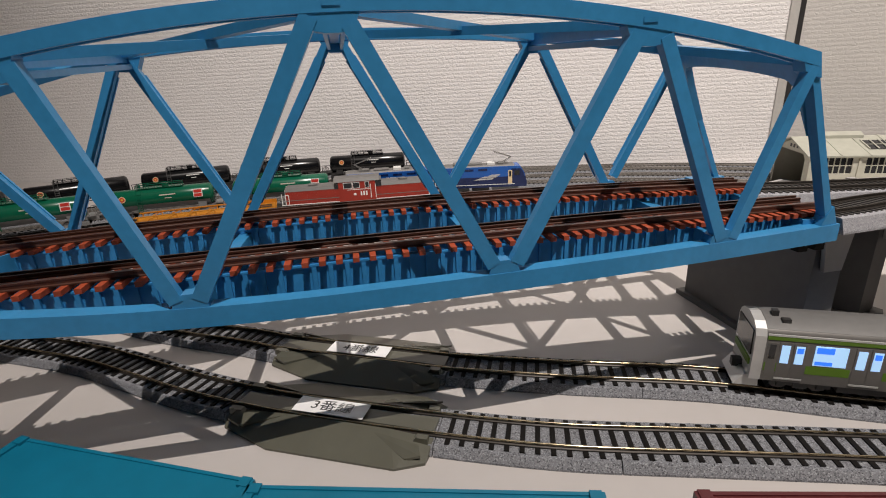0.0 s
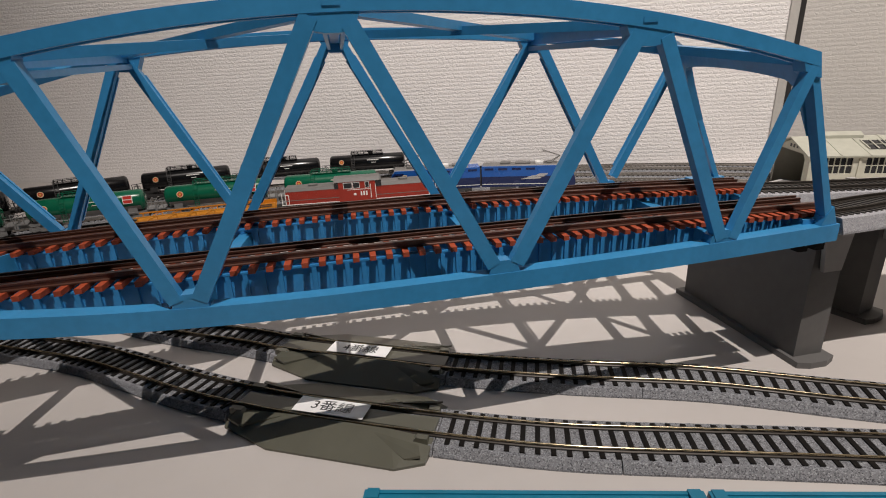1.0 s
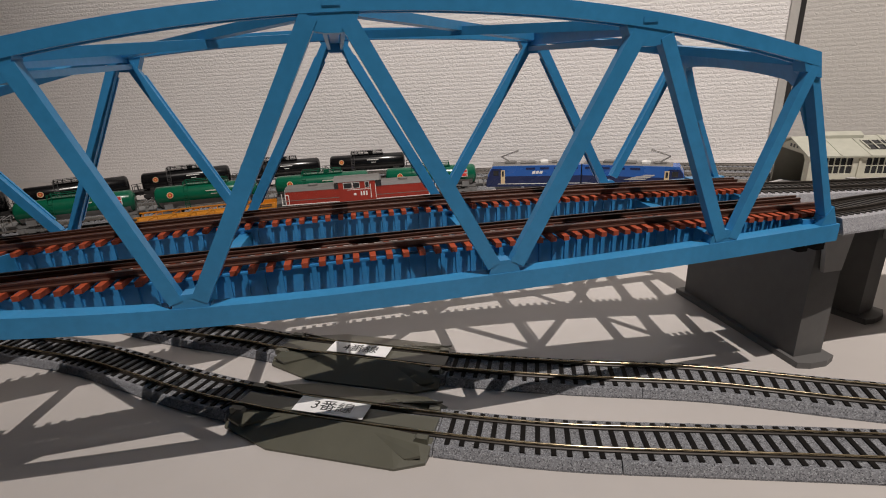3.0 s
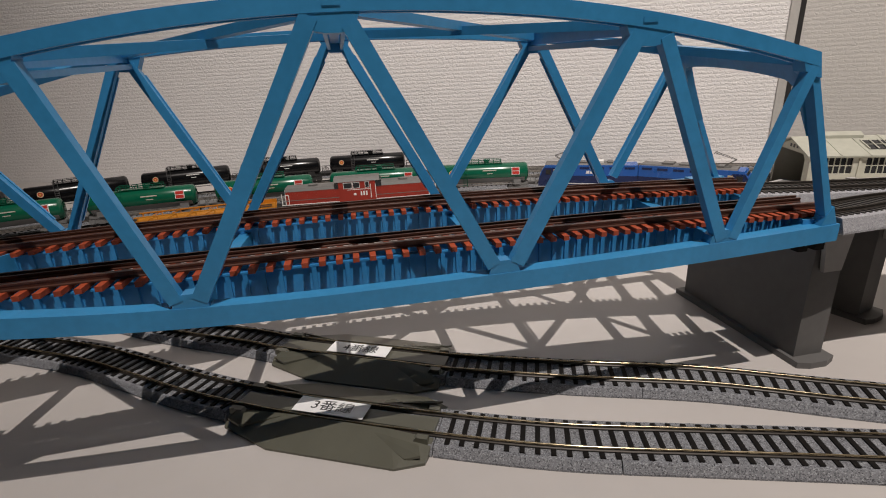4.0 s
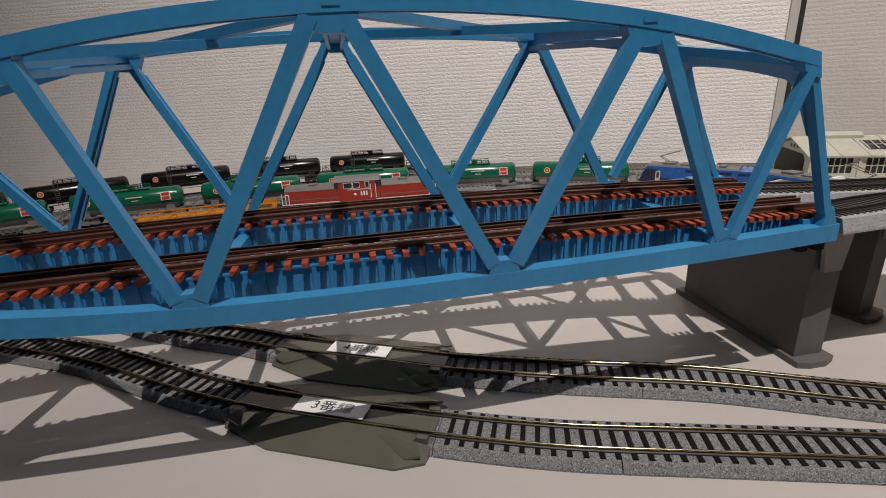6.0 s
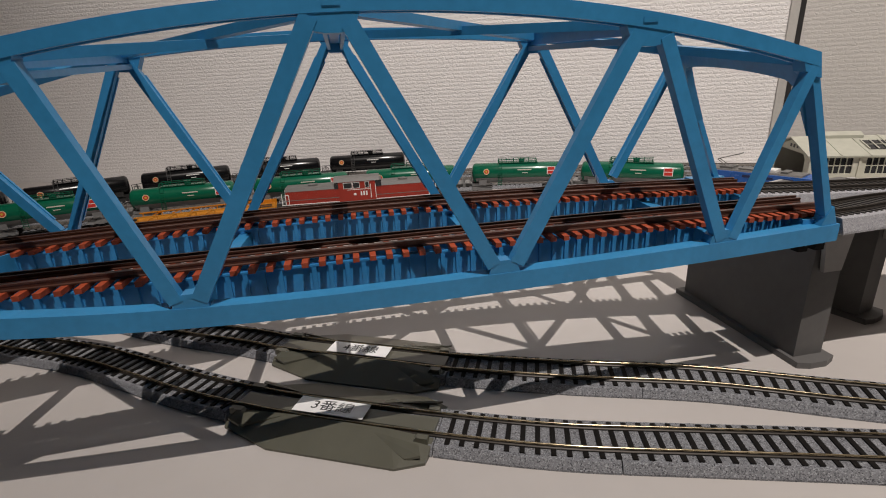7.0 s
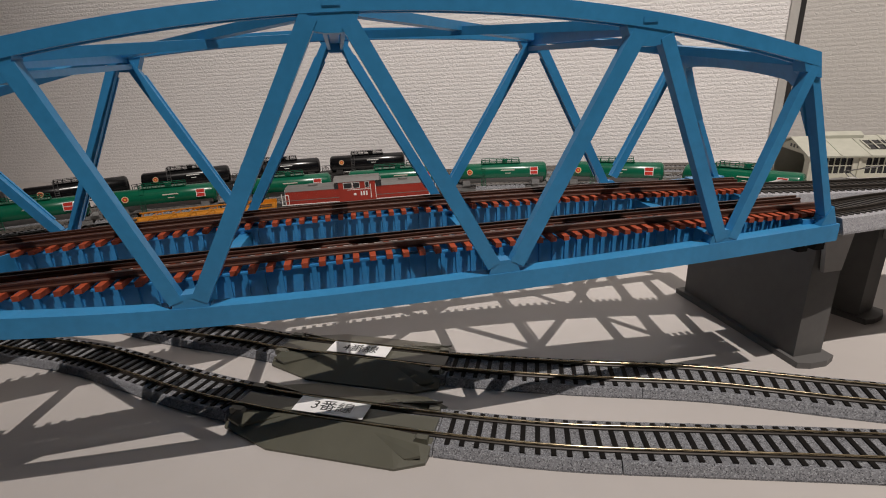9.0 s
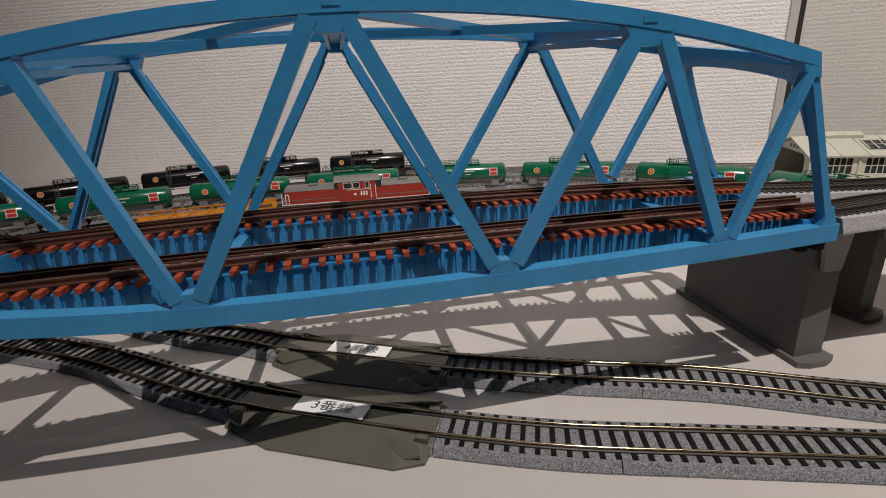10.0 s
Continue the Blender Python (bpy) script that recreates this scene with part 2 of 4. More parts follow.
def wall(name, a, b, z0, z1, thick, material, label):
    """A wall from a to b in plan, its room side on that line, with a texture space in metres."""
    a, b = V(*a, 0), V(*b, 0)
    d = (b - a).normalized()
    out = V(-d.y, d.x, 0) * thick
    bm = bmesh.new()
    prism(bm, [a, b, b + out, a + out], V(0, 0, z0), V(0, 0, z1))
    uv = bm.loops.layers.uv.new("metres")
    for f in bm.faces:
        for l in f.loops:
            l[uv].uv = ((l.vert.co - a).dot(d) * M, l.vert.co.z * M)
    return tagged(part(name, bm, material), label, kind="structure")


FLOOR_Z, CEIL_Z = -720, 1800
CORNER = (333, 482.5)
wall("wall_north", (-1700, 747), CORNER, FLOOR_Z, CEIL_Z, 90, WALL, "white embossed vinyl wallpaper on the wall behind the layout")
wall("wall_east", (334.4, 474.4), (1900, -180), FLOOR_Z, CEIL_Z, 90, DIMMED_SIDEWALL, "greyish white wallpapered side wall beyond a door frame, toned down for weaker light")
wall("wall_south", (1900, -1900), (-1700, -1900), FLOOR_Z, CEIL_Z, 90, UNSEEN_ROOM, "plain grey unseen wall behind the camera, dark to limit bounced light")
wall("wall_west", (-1700, -1900), (-1700, 747), FLOOR_Z, CEIL_Z, 90, UNSEEN_ROOM, "plain grey unseen side wall, dark to limit bounced light")
wall("wall_far_east", (1900, -180), (1900, -1900), FLOOR_Z, CEIL_Z, 90, UNSEEN_ROOM, "plain grey unseen side wall, dark to limit bounced light")
slab("floor", [(-1800, -2000), (2000, -2000), (2000, 1400), (-1800, 1400)], FLOOR_Z - 50, FLOOR_Z, mat("floor_wood", (0.22, 0.14, 0.08), 0.5, var=0.15, scale=30), "brown wooden floor")
slab("ceiling", [(-1800, -2000), (2000, -2000), (2000, 1400), (-1800, 1400)], CEIL_Z, CEIL_Z + 50, UNSEEN_ROOM, "plain grey unseen ceiling, dark to limit bounced light")
bm = bmesh.new()
box(bm, 0, 7, -0.6, 5, FLOOR_Z, CEIL_Z, Matrix.Translation((326.5, 482.2, 0)) @ Matrix.Rotation(radians(-45), 4, "Z"))
tagged(part("trim", bm, TRIM, bevel=0.4), "pale vertical trim strip where the wallpaper ends", kind="structure")
bm = bmesh.new()
box(bm, 7.1, 11.2, -0.2, 8, FLOOR_Z, CEIL_Z, Matrix.Translation((326.5, 482.2, 0)) @ Matrix.Rotation(radians(-45), 4, "Z"))
tagged(part("door_frame", bm, DARK), "dark narrow gap beside the trim strip", kind="structure")

layout_table = thing("layout_table", "wide white laminate table carrying the model railway", "table")
bm = bmesh.new()
prism(bm, [V(-1250, -150, 0), V(1200, -150, 0), V(1200, 90, 0), V(329, 482, 0), V(-1250, 687, 0)], V(0, 0, -28), V(0, 0, 0))
part("tabletop", bm, TABLE, layout_table, bevel=2)
for x, y in ((-1150, -80), (1100, -80), (-1150, 640), (250, 420)):
    bm = bmesh.new()
    box(bm, x - 25, x + 25, y - 25, y + 25, FLOOR_Z, -28)
    part("leg", bm, TABLE, layout_table, bevel=2)

# ---------------------------------------------------------------- track
def track(name, path, s0, s1, label, gauge=8.4, tie=3.95, tie_len=13.8, tie_w=1.35, bed=(9.2, 7.6, 2.7), rail_h=1.3, ties="parts", bed_mat=None,
          skip=(), joints=(), rail_mat=None, group="", z=0.0, tie_mat=None):
    """Sectional track on a roadbed: bed, ties and two rails along a path."""
    t = thing(name, label, "track", group)
    w0, w1, h = bed
    pts = path.line(s0, s1, 4)
    if z:
        pts = [p + V(0, 0, z) for p in pts]
    if bed_mat is not False:
        cuts = [s0] + [j for j in joints if s0 < j < s1] + [s1]
        for a, b in zip(cuts, cuts[1:]):
            bm = bmesh.new()
            seg = [p + V(0, 0, z) for p in path.line(a + 0.12, b - 0.12, 4)]
            sweep(bm, seg, [(-w0, 0.02), (w0, 0.02), (w0, 0.6), (w1 + 0.3, h - 0.2), (w1, h), (-w1, h), (-w1 - 0.3, h - 0.2), (-w0, 0.6)])
            part("roadbed", bm, bed_mat or BALLAST, t)
    n = int((s1 - s0) / tie)
    if ties == "parts":
        bm = bmesh.new()
        box(bm, -tie_w / 2, tie_w / 2, -tie_len / 2, tie_len / 2, 0, 0.55)
        proto = part("tie", bm, tie_mat or TIE, t, bevel=0.12)
        me = proto.data
        first = True
        for i in range(n):
            s = s0 + (i + 0.5) * tie
            if any(a < s < b for a, b in skip):
                continue
            ob = proto if first else new("tie", me)
            ob.parent = t
            ob.matrix_basis = path.pose_at(s, z=h + z - 0.15)
            first = False
    else:
        bm = bmesh.new()
        for i in range(n):
            p, d = path.at(s0 + (i + 0.5) * tie)
            box(bm, -tie_w / 2, tie_w / 2, -tie_len / 2, tie_len / 2, h + z - 0.15, h + z + 0.45, Matrix.Translation(p) @ Matrix.Rotation(math.atan2(d.y, d.x), 4, "Z"))
        tagged(part("ties", bm, tie_mat or TIE, t), kind="stuff")
    for side in (1, -1):
        y = side * gauge / 2
        bm = bmesh.new()
        base = h + 0.3
        sweep(bm, pts, [(y - 0.55, base), (y + 0.55, base), (y + 0.55, base + 0.2), (y + 0.25, base + 0.45), (y + 0.25, base + rail_h - 0.5),
                        (y - 0.25, base + rail_h - 0.5), (y - 0.25, base + 0.45), (y - 0.55, base + 0.2)])
        rail = part("rail", bm, rail_mat or RAILSIDE, t)
        bm = bmesh.new()
        sweep(bm, pts, [(y - 0.3, base + rail_h - 0.42), (y + 0.3, base + rail_h - 0.42), (y + 0.3, base + rail_h - 0.25), (y + 0.24, base + rail_h - 0.11), (y + 0.12, base + rail_h - 0.02),
                        (y, base + rail_h), (y - 0.12, base + rail_h - 0.02), (y - 0.24, base + rail_h - 0.11), (y - 0.3, base + rail_h - 0.25)])
        part("rail_head", bm, RAILTOP if rail_mat is None else rail_mat, rail, smooth=True)
    return t


T3 = Path([(-330, 205), (-240, 190), (-190, 179.5), (-140, 164.5), (-113, 152.6), (-89, 141), (-66.7, 131.8), (-40, 122.6), (-2, 112.4), (30, 105.5), (65.5, 101), (104, 96.3), (170, 87), (260, 74), (420, 57)])
T4 = Path([(-360, 275), (-180, 211), (-110, 181.5), (-77, 170.0), (-62.8, 164), (-40, 156.4), (-18.6, 150), (1.1, 144.1), (38.0, 136.3), (80.0, 128.9), (119.4, 117.2), (170, 104.5), (260, 95), (420, 80), (900, 42)])
R3 = (T3.near_x(-66), T3.near_x(-3.5))
R4 = (T4.near_x(-63), T4.near_x(0.5))
track("curved_track", T3, T3.near_x(-300), T3.near_x(400), "grey-ballasted model track with black ties, front siding", joints=[R3[0], R3[1], T3.near_x(43), T3.near_x(165)], skip=[R3], group="sidings on the table")
track("curved_track", T4, T4.near_x(-330), T4.near_x(860), "grey-ballasted model track with black ties passing under the bridge", joints=[R4[0], R4[1], T4.near_x(60), T4.near_x(180)], skip=[R4], group="sidings on the table")


def text_mesh(words, size):
    cu = bpy.data.curves.new("lettering", "FONT")
    cu.body, cu.size, cu.align_x, cu.align_y = words, size, "CENTER", "CENTER"
    cu.extrude = 0.02
    ob = bpy.data.objects.new("lettering", cu)
    scene.collection.objects.link(ob)
    bpy.context.view_layer.update()
    me = bpy.data.meshes.new_from_object(ob.evaluated_get(bpy.context.evaluated_depsgraph_get()))
    bpy.data.objects.remove(ob)
    b = bmesh.new()
    b.from_mesh(me)
    return b


def rerailer(path, sm, words, label):
    """Olive plastic rerailing ramp laid over a track, with a number card between the rails."""
    t = thing("rerailer_ramp", label, "track ramp", "rerailer ramps")
    t.matrix_basis = path.pose_at(sm)
    hw0, hw1, zr, g = 10.2, 15.6, 4.35, 4.2
    for sgn in (-1, 1):
        # a flat skirt, then a facet that climbs to the rail
        foot = [(-32.0, g + 0.8), (-31.0, hw0), (-13.5, hw1), (24.5, hw1 - 0.3), (32.0, hw0 + 1.5), (32.5, g + 0.8)]
        crest = [(-32, 3.3), (-28, 3.6), (-10, zr), (20, zr), (29, 3.6), (32.5, 3.3)]
        bm = bmesh.new()
        low = [bm.verts.new((x, sgn * y, 0.02)) for x, y in foot]
        mid = [bm.verts.new((x, sgn * y, z)) for (x, y), z in zip(foot, (3.3, 0.9, 0.7, 0.7, 0.9, 3.3))]
        top = [bm.verts.new((x, sgn * (g + 0.8), z)) for x, z in crest]
        base = [bm.verts.new((x, sgn * (g + 0.8), 0.02)) for x, z in crest]
        for i in range(5):
            bm.faces.new((low[i], low[i + 1], mid[i + 1], mid[i]))
            if 0 < i < 4:
                bm.faces.new((mid[i], mid[i + 1], top[i + 1], top[i]))
            bm.faces.new((top[i], top[i + 1], base[i + 1], base[i]))
        bm.faces.new((mid[0], mid[1], top[1])); bm.faces.new((mid[4], mid[5], top[4]))
        bmesh.ops.remove_doubles(bm, verts=bm.verts, dist=0.001)
        ramp = part("side_ramp", bm, OLIVE, t)
        # wedge-shaped wheel guides that taper away from the rail
        slope = lambda y: 0.7 + (zr - 0.7) * (hw1 - y) / (hw1 - g)
        for xa, ya, xb, yb in ((13, 6.0, 29.5, 12.4), (-14, 5.8, -28.5, 10.4)):
            bm = bmesh.new()
            dx = 1.0 if xb > 0 else -1.0
            ring = [V(xa, sgn * ya, slope(ya) - 0.2), V(xb - dx * 3.0, sgn * yb, slope(yb) - 0.2), V(xb + dx * 1.2, sgn * (yb - 0.8), slope(yb) + 0.9), V(xb, sgn * (yb - 3.4), slope(yb - 3.4) + 0.9)]
            prism(bm, ring, V(0, 0, -0.5), V(0, 0, 0.25))
            part("rib", bm, OLIVE, t, bevel=0.1)
        for x0, x1, yy, z1 in ((-31.5, -25.5, 5.8, 4.6), (26.5, 31.5, 6.2, 4.4)):
            bm = bmesh.new()
            prism(bm, [V(x0, 0, 2.0), V(x1, 0, 2.0), V(x1 - (1.6 if x0 < 0 else 0.2), 0, z1), V(x0 + (0.2 if x0 < 0 else 1.6), 0, z1)], V(0, sgn * yy - 0.9, 0), V(0, sgn * yy + 0.9, 0))
            part("end_guide", bm, OLIVE, t, bevel=0.35)
    bm = bmesh.new()
    prism(bm, [V(-31, -g + 1.1, 0), V(-24, -g + 1.5, 0), V(24, -g + 1.5, 0), V(32, -g + 1.1, 0), V(32, g - 1.1, 0), V(24, g - 1.5, 0), V(-24, g - 1.5, 0), V(-31, g - 1.1, 0)], V(0, 0, 1.0), V(0, 0, 3.7))
    part("centre_plate", bm, OLIVE, t, bevel=0.3)
    card = thing("number_card", "white paper card lettered in black, lying between the rails", "label", "number cards")
    card.matrix_basis = path.pose_at(sm) @ pose(0, 0, 4.55 * M)
    bm = bmesh.new()
    box(bm, -12.0, 10.8, -3.35, 3.35, -0.1, 0.12)
    part("card", bm, PAPER, card)
    b = text_mesh(words, 4.9)
    for v in b.verts:
        v.co.x = v.co.x * 1.12 - 0.3
        v.co.z += 0.16
    part("lettering", b, INK, card, "black printed characters")


rerailer(T3, (R3[0] + R3[1]) / 2, "3番線", "olive plastic rerailing ramp over the front siding")
rerailer(T4, (R4[0] + R4[1]) / 2, "4番線", "olive plastic rerailing ramp over the siding under the bridge")

# ---------------------------------------------------------------- truss bridge
BX, BY, BYAW = -50.9, 95.2, radians(9.88)
AX, NX = V(math.cos(BYAW), math.sin(BYAW), 0), V(-math.sin(BYAW), math.cos(BYAW), 0)
WIDE = 71.6
DECK = 57.7


def B(u, v, z):
    return V(BX, BY, 0) + AX * u + NX * v + V(0, 0, z)


def low_z(u, v):
    """Underside of the bottom chord: a slight sag towards the middle of the span."""
    k = (7.5e-4 if u < 29 else 1.7e-4) if v < 20 else 0.6e-4
    z0 = 46.0 if v < 20 else 46.2
    return z0 + k * (u - 29) ** 2 if u > -70 else z0 + k * 99 ** 2


def top_z(u, v):
    """Top of the arched upper chord."""
    if v < 20:
        return max(111.2 - (1.3e-3 if u > 38 else 1.52e-3) * (u - 38) ** 2, 78)
    return max(111.5 - (6.3e-4 if u > 32 else 8.0e-4) * (u - 32) ** 2, 78)


bridge = thing("truss_bridge", "sky-blue plastic curved-chord truss railway bridge carrying two tracks", "bridge")
# diagonals: top u, z, bottom u, z, width
NEAR = dict(v=2.0, L=[-138, -70, -3.7, 66.3, 124.6], U=[-101, -27.6, 32.8, 98.8, 142.2], E=159.3, gap=5.2, D=[
    (-96, 84, -73, 54, 3.4), (-32, 99, -67.5, 54, 3.4), (-23, 99.5, -6.3, 53, 3.0), (27.6, 106, -1.6, 53, 3.4), (36.7, 104.5, 63.8, 53, 3.4),
    (95.9, 101, 69.4, 53, 3.6), (103.8, 100, 124.0, 53, 3.1), (141.9, 92.6, 127.2, 53, 2.6)])
FAR = dict(v=WIDE - 0.9, L=[-126, -60.3, -1.1, 63.6, 130.8], U=[-93, -30.6, 32.0, 98.8, 155.8], E=181.0, gap=4.6, D=[
    (-97, 92, -124, 54, 2.9), (-88, 92, -62.6, 54, 2.9), (-34.4, 103, -58.6, 54, 2.7), (-28.6, 102, -6.2, 54, 2.7), (28.0, 105, -2.4, 55, 2.9), (35.4, 105, 62.2, 55, 3.0),
    (96.2, 103, 66.0, 55, 3.1), (102.6, 103, 128.6, 54, 3.1), (153.8, 96, 132.4, 56, 2.8)])
CH, CT, DEEP, THICK = 4.7, 3.1, 4.0, 2.4


def truss(tr):
    v, L, U, E, gap = tr["v"], tr["L"], tr["U"], tr["E"], tr["gap"]
    bm = bmesh.new()
    us = [-150 + (E + 0.2 + 150) * i / 60 for i in range(61)]
    sweep(bm, [B(u, v, low_z(u, v)) for u in us], [(-DEEP / 2, 0), (DEEP / 2, 0), (DEEP / 2, CH), (-DEEP / 2, CH)])
    part("bottom_chord", bm, BLUE, bridge, bevel=0.3)
    # the top chord is an inverted channel, its lips hanging below the plate
    bm = bmesh.new()
    us = [-140 + (U[-1] + 1.0 + 140) * i / 60 for i in range(61)]
    h = DEEP / 2
    sweep(bm, [B(u, v, top_z(u, v)) for u in us], [(-h, -CT), (-h + 0.9, -CT), (-h + 0.9, -CT + 1.0), (h - 0.9, -CT + 1.0), (h - 0.9, -CT), (h, -CT), (h, 0), (-h, 0)])
    part("top_chord", bm, BLUE, bridge, bevel=0.25)
    bm = bmesh.new()
    us = [-130 + (U[-1] - 6 + 130) * i / 60 for i in range(61)]
    sweep(bm, [B(u, v, top_z(u, v)) for u in us], [(-1.1, 0), (1.1, 0), (1.1, 0.35), (-1.1, 0.35)])
    part("chord_ridge", bm, BLUE, bridge)
    for ut, zt, ub, zb, w in tr["D"]:
        p, q = B(ut, v, zt), B(ub, v, zb)
        p += (p - q).normalized() * 1.8
        back = NX * (0.05 + THICK / 2 - DEEP / 2)
        p, q = p + back, q + back
        bm = bmesh.new(); bar(bm, p, q, THICK, w, NX)
        d = part("diagonal", bm, BLUE, bridge, bevel=0.3)
        # raised lips along the edges that face away from the room
        run = (q - p).normalized()
        across = run.cross(NX).normalized()
        for s_ in (-1, 1) if v > 20 else ():
            off = across * s_ * (w / 2 + 0.1) + NX * (THICK / 2 - 0.1)
            bm = bmesh.new(); bar(bm, p + off + run * 4, q + off - run * 4, 0.7, 0.5, NX); part("lip", bm, BLUE, d)
    # end post with its splayed foot
    bm = bmesh.new(); bar(bm, B(U[-1] - 0.4, v, top_z(U[-1], v) - 0.6), B(E - 1.3, v, low_z(E, v) + 1.0), DEEP - 1.2, 2.0, NX); part("end_post", bm, BLUE, bridge, bevel=0.35)
    for u in L:
        z = low_z(u, v)
        g = gap * 0.72
        pts = [B(u - g, 0, z + 0.1), B(u + g, 0, z + 0.1), B(u + g, 0, z + CH + 0.3), B(u + g - 0.5, 0, z + CH + 1.8), B(u + 1.3, 0, z + CH + 3.2), B(u - 1.3, 0, z + CH + 3.2), B(u - g + 0.5, 0, z + CH + 1.8), B(u - g, 0, z + CH + 0.3)]
        bm = bmesh.new(); prism(bm, pts, NX * (v - DEEP / 2 + 0.2), NX * (v + DEEP / 2 - 0.5))
        part("gusset", bm, BLUE, bridge, bevel=0.12)
    for u in U[:-1]:
        zt = top_z(u, v)
        pts = [B(u - gap, 0, top_z(u - gap, v) - 0.5), B(u + gap, 0, top_z(u + gap, v) - 0.5), B(u + gap, 0, top_z(u + gap, v) - CT - 0.3), B(u + gap - 1.5, 0, zt - CT - 3.2), B(u + 1.6, 0, zt - CT - 3.6), B(u - 1.6, 0, zt - CT - 3.6),
               B(u - gap + 1.5, 0, zt - CT - 3.2), B(u - gap, 0, top_z(u - gap, v) - CT - 0.3)]
        bm = bmesh.new(); prism(bm, pts, NX * (v - DEEP / 2 + 0.2), NX * (v + DEEP / 2 - 0.4))
        part("gusset", bm, BLUE, bridge, bevel=0.25)
        bm = bmesh.new(); bar(bm, B(u - 1.7, v - DEEP / 2 - 0.05, zt - 1.5), B(u + 1.7, v - DEEP / 2 - 0.05, zt - 1.5), 0.3, 1.0, NX); part("socket", bm, BLUE, bridge, bevel=0.1)
    # corner plate at the head of the end post
    ue = U[-1]
    zt = top_z(ue, v)
    pts = [B(ue - 4.5, 0, top_z(ue - 4.5, v) - 0.4), B(ue + 1.0, 0, zt - 0.3), B(ue + 2.4, 0, zt - 6), B(ue - 0.6, 0, zt - 5.2), B(ue - 2.4, 0, zt - 4.2)]
    bm = bmesh.new(); prism(bm, pts, NX * (v - DEEP / 2 + 0.1), NX * (v + DEEP / 2 - 0.4)); part("gusset", bm, BLUE, bridge, bevel=0.2)
    z = low_z(E, v)
    if v > 20:
        return
    pts = [B(E - 5.4, 0, z + CH - 0.2), B(E - 0.6, 0, z + CH - 0.2), B(E - 2.6, 0, z + CH + 5.0), B(E - 4.2, 0, z + CH + 3.0)]
    bm = bmesh.new(); prism(bm, pts, NX * (v - DEEP / 2 + 0.3), NX * (v + DEEP / 2 - 0.4)); part("gusset", bm, BLUE, bridge, bevel=0.2)


truss(NEAR)
truss(FAR)
# top struts and lateral crosses
tops = []
for un, uf in zip(NEAR["U"], FAR["U"]):
    tops.append((B(un, 4, top_z(un, 0) - 2.1), B(uf, WIDE - 4, top_z(uf, 60) - 2.1)))
for a, b in tops[:-1]:
    bm = bmesh.new(); bar(bm, a, b, 2.6, 4.0, AX); part("top_strut", bm, BLUE, bridge, bevel=0.3)
    for off in (-3.2, 3.2):
        bm = bmesh.new(); bar(bm, a + AX * off * 0.6 - V(0, 0, 3.2), b + AX * off * 0.6 - V(0, 0, 3.2), 0.9, 1.4, AX); part("strut_flange", bm, BLUE, bridge)
for (a, b), (c, d) in zip(tops, tops[1:]):
    for p, q in ((a, d), (c, b)):
        bm = bmesh.new(); bar(bm, p + V(0, 0, 0.2), q + V(0, 0, 0.2), 2.6, 2.2, AX); part("lateral_brace", bm, BLUE, bridge, bevel=0.25)
# portal with an arched lower edge
a, b = B(141.0, 3.5, top_z(142.2, 0)), B(154.6, WIDE - 3.2, top_z(155.8, 60))
leg_a, leg_b = B(149.0, 3.5, 76), B(166.2, WIDE - 3.2, 76)
nrm = (b - a).cross(leg_a - a).normalized()
bm = bmesh.new()
n, last = 48, None
for i in range(n + 1):
    t = i / n
    hi_p = a.lerp(b, t) - V(0, 0, 0.5)
    q = abs(2 * t - 1)
    down = 4.6 + 1.6 * q ** 2 + 4.0 * (max(0.0, q - 0.78) / 0.22) ** 3 + (16.0 if t > 0.5 else 9.0) * (max(0.0, q - 0.9) / 0.1) ** 2
    foot = leg_a.lerp(leg_b, t)
    lo_p = hi_p.lerp(foot, down / (hi_p.z - foot.z))
    row = [bm.verts.new(hi_p - nrm * 1.2), bm.verts.new(hi_p + nrm * 1.2), bm.verts.new(lo_p + nrm * 1.2), bm.verts.new(lo_p - nrm * 1.2)]
    if last:
        for k in range(4):
            bm.faces.new((last[k], last[(k + 1) % 4], row[(k + 1) % 4], row[k]))
    else:
        bm.faces.new(row)
    last = row
bm.faces.new(last[::-1])
part("portal", bm, BLUE, bridge)
# black bearings under the end of the near chord
for u in (151.5, 156.8):
    bm = bmesh.new(); bar(bm, B(u - 1.4, 3.2, 47.2), B(u + 1.4, 3.2, 47.2), 2.6, 2.6, NX); part("bearing", bm, TIE, bridge, "black bearing", bevel=0.6)
# floor beams between the bottom chords
for i, (un, uf) in enumerate(zip(NEAR["L"] + [153], FAR["L"] + [165])):
    bm = bmesh.new(); bar(bm, B(un, 3, low_z(un, 0) + 3.2), B(uf, WIDE - 3, low_z(uf, 60) + 3.4), 3.6, 5.6, AX)
    part("floor_beam", bm, BLUE, bridge, bevel=0.3)


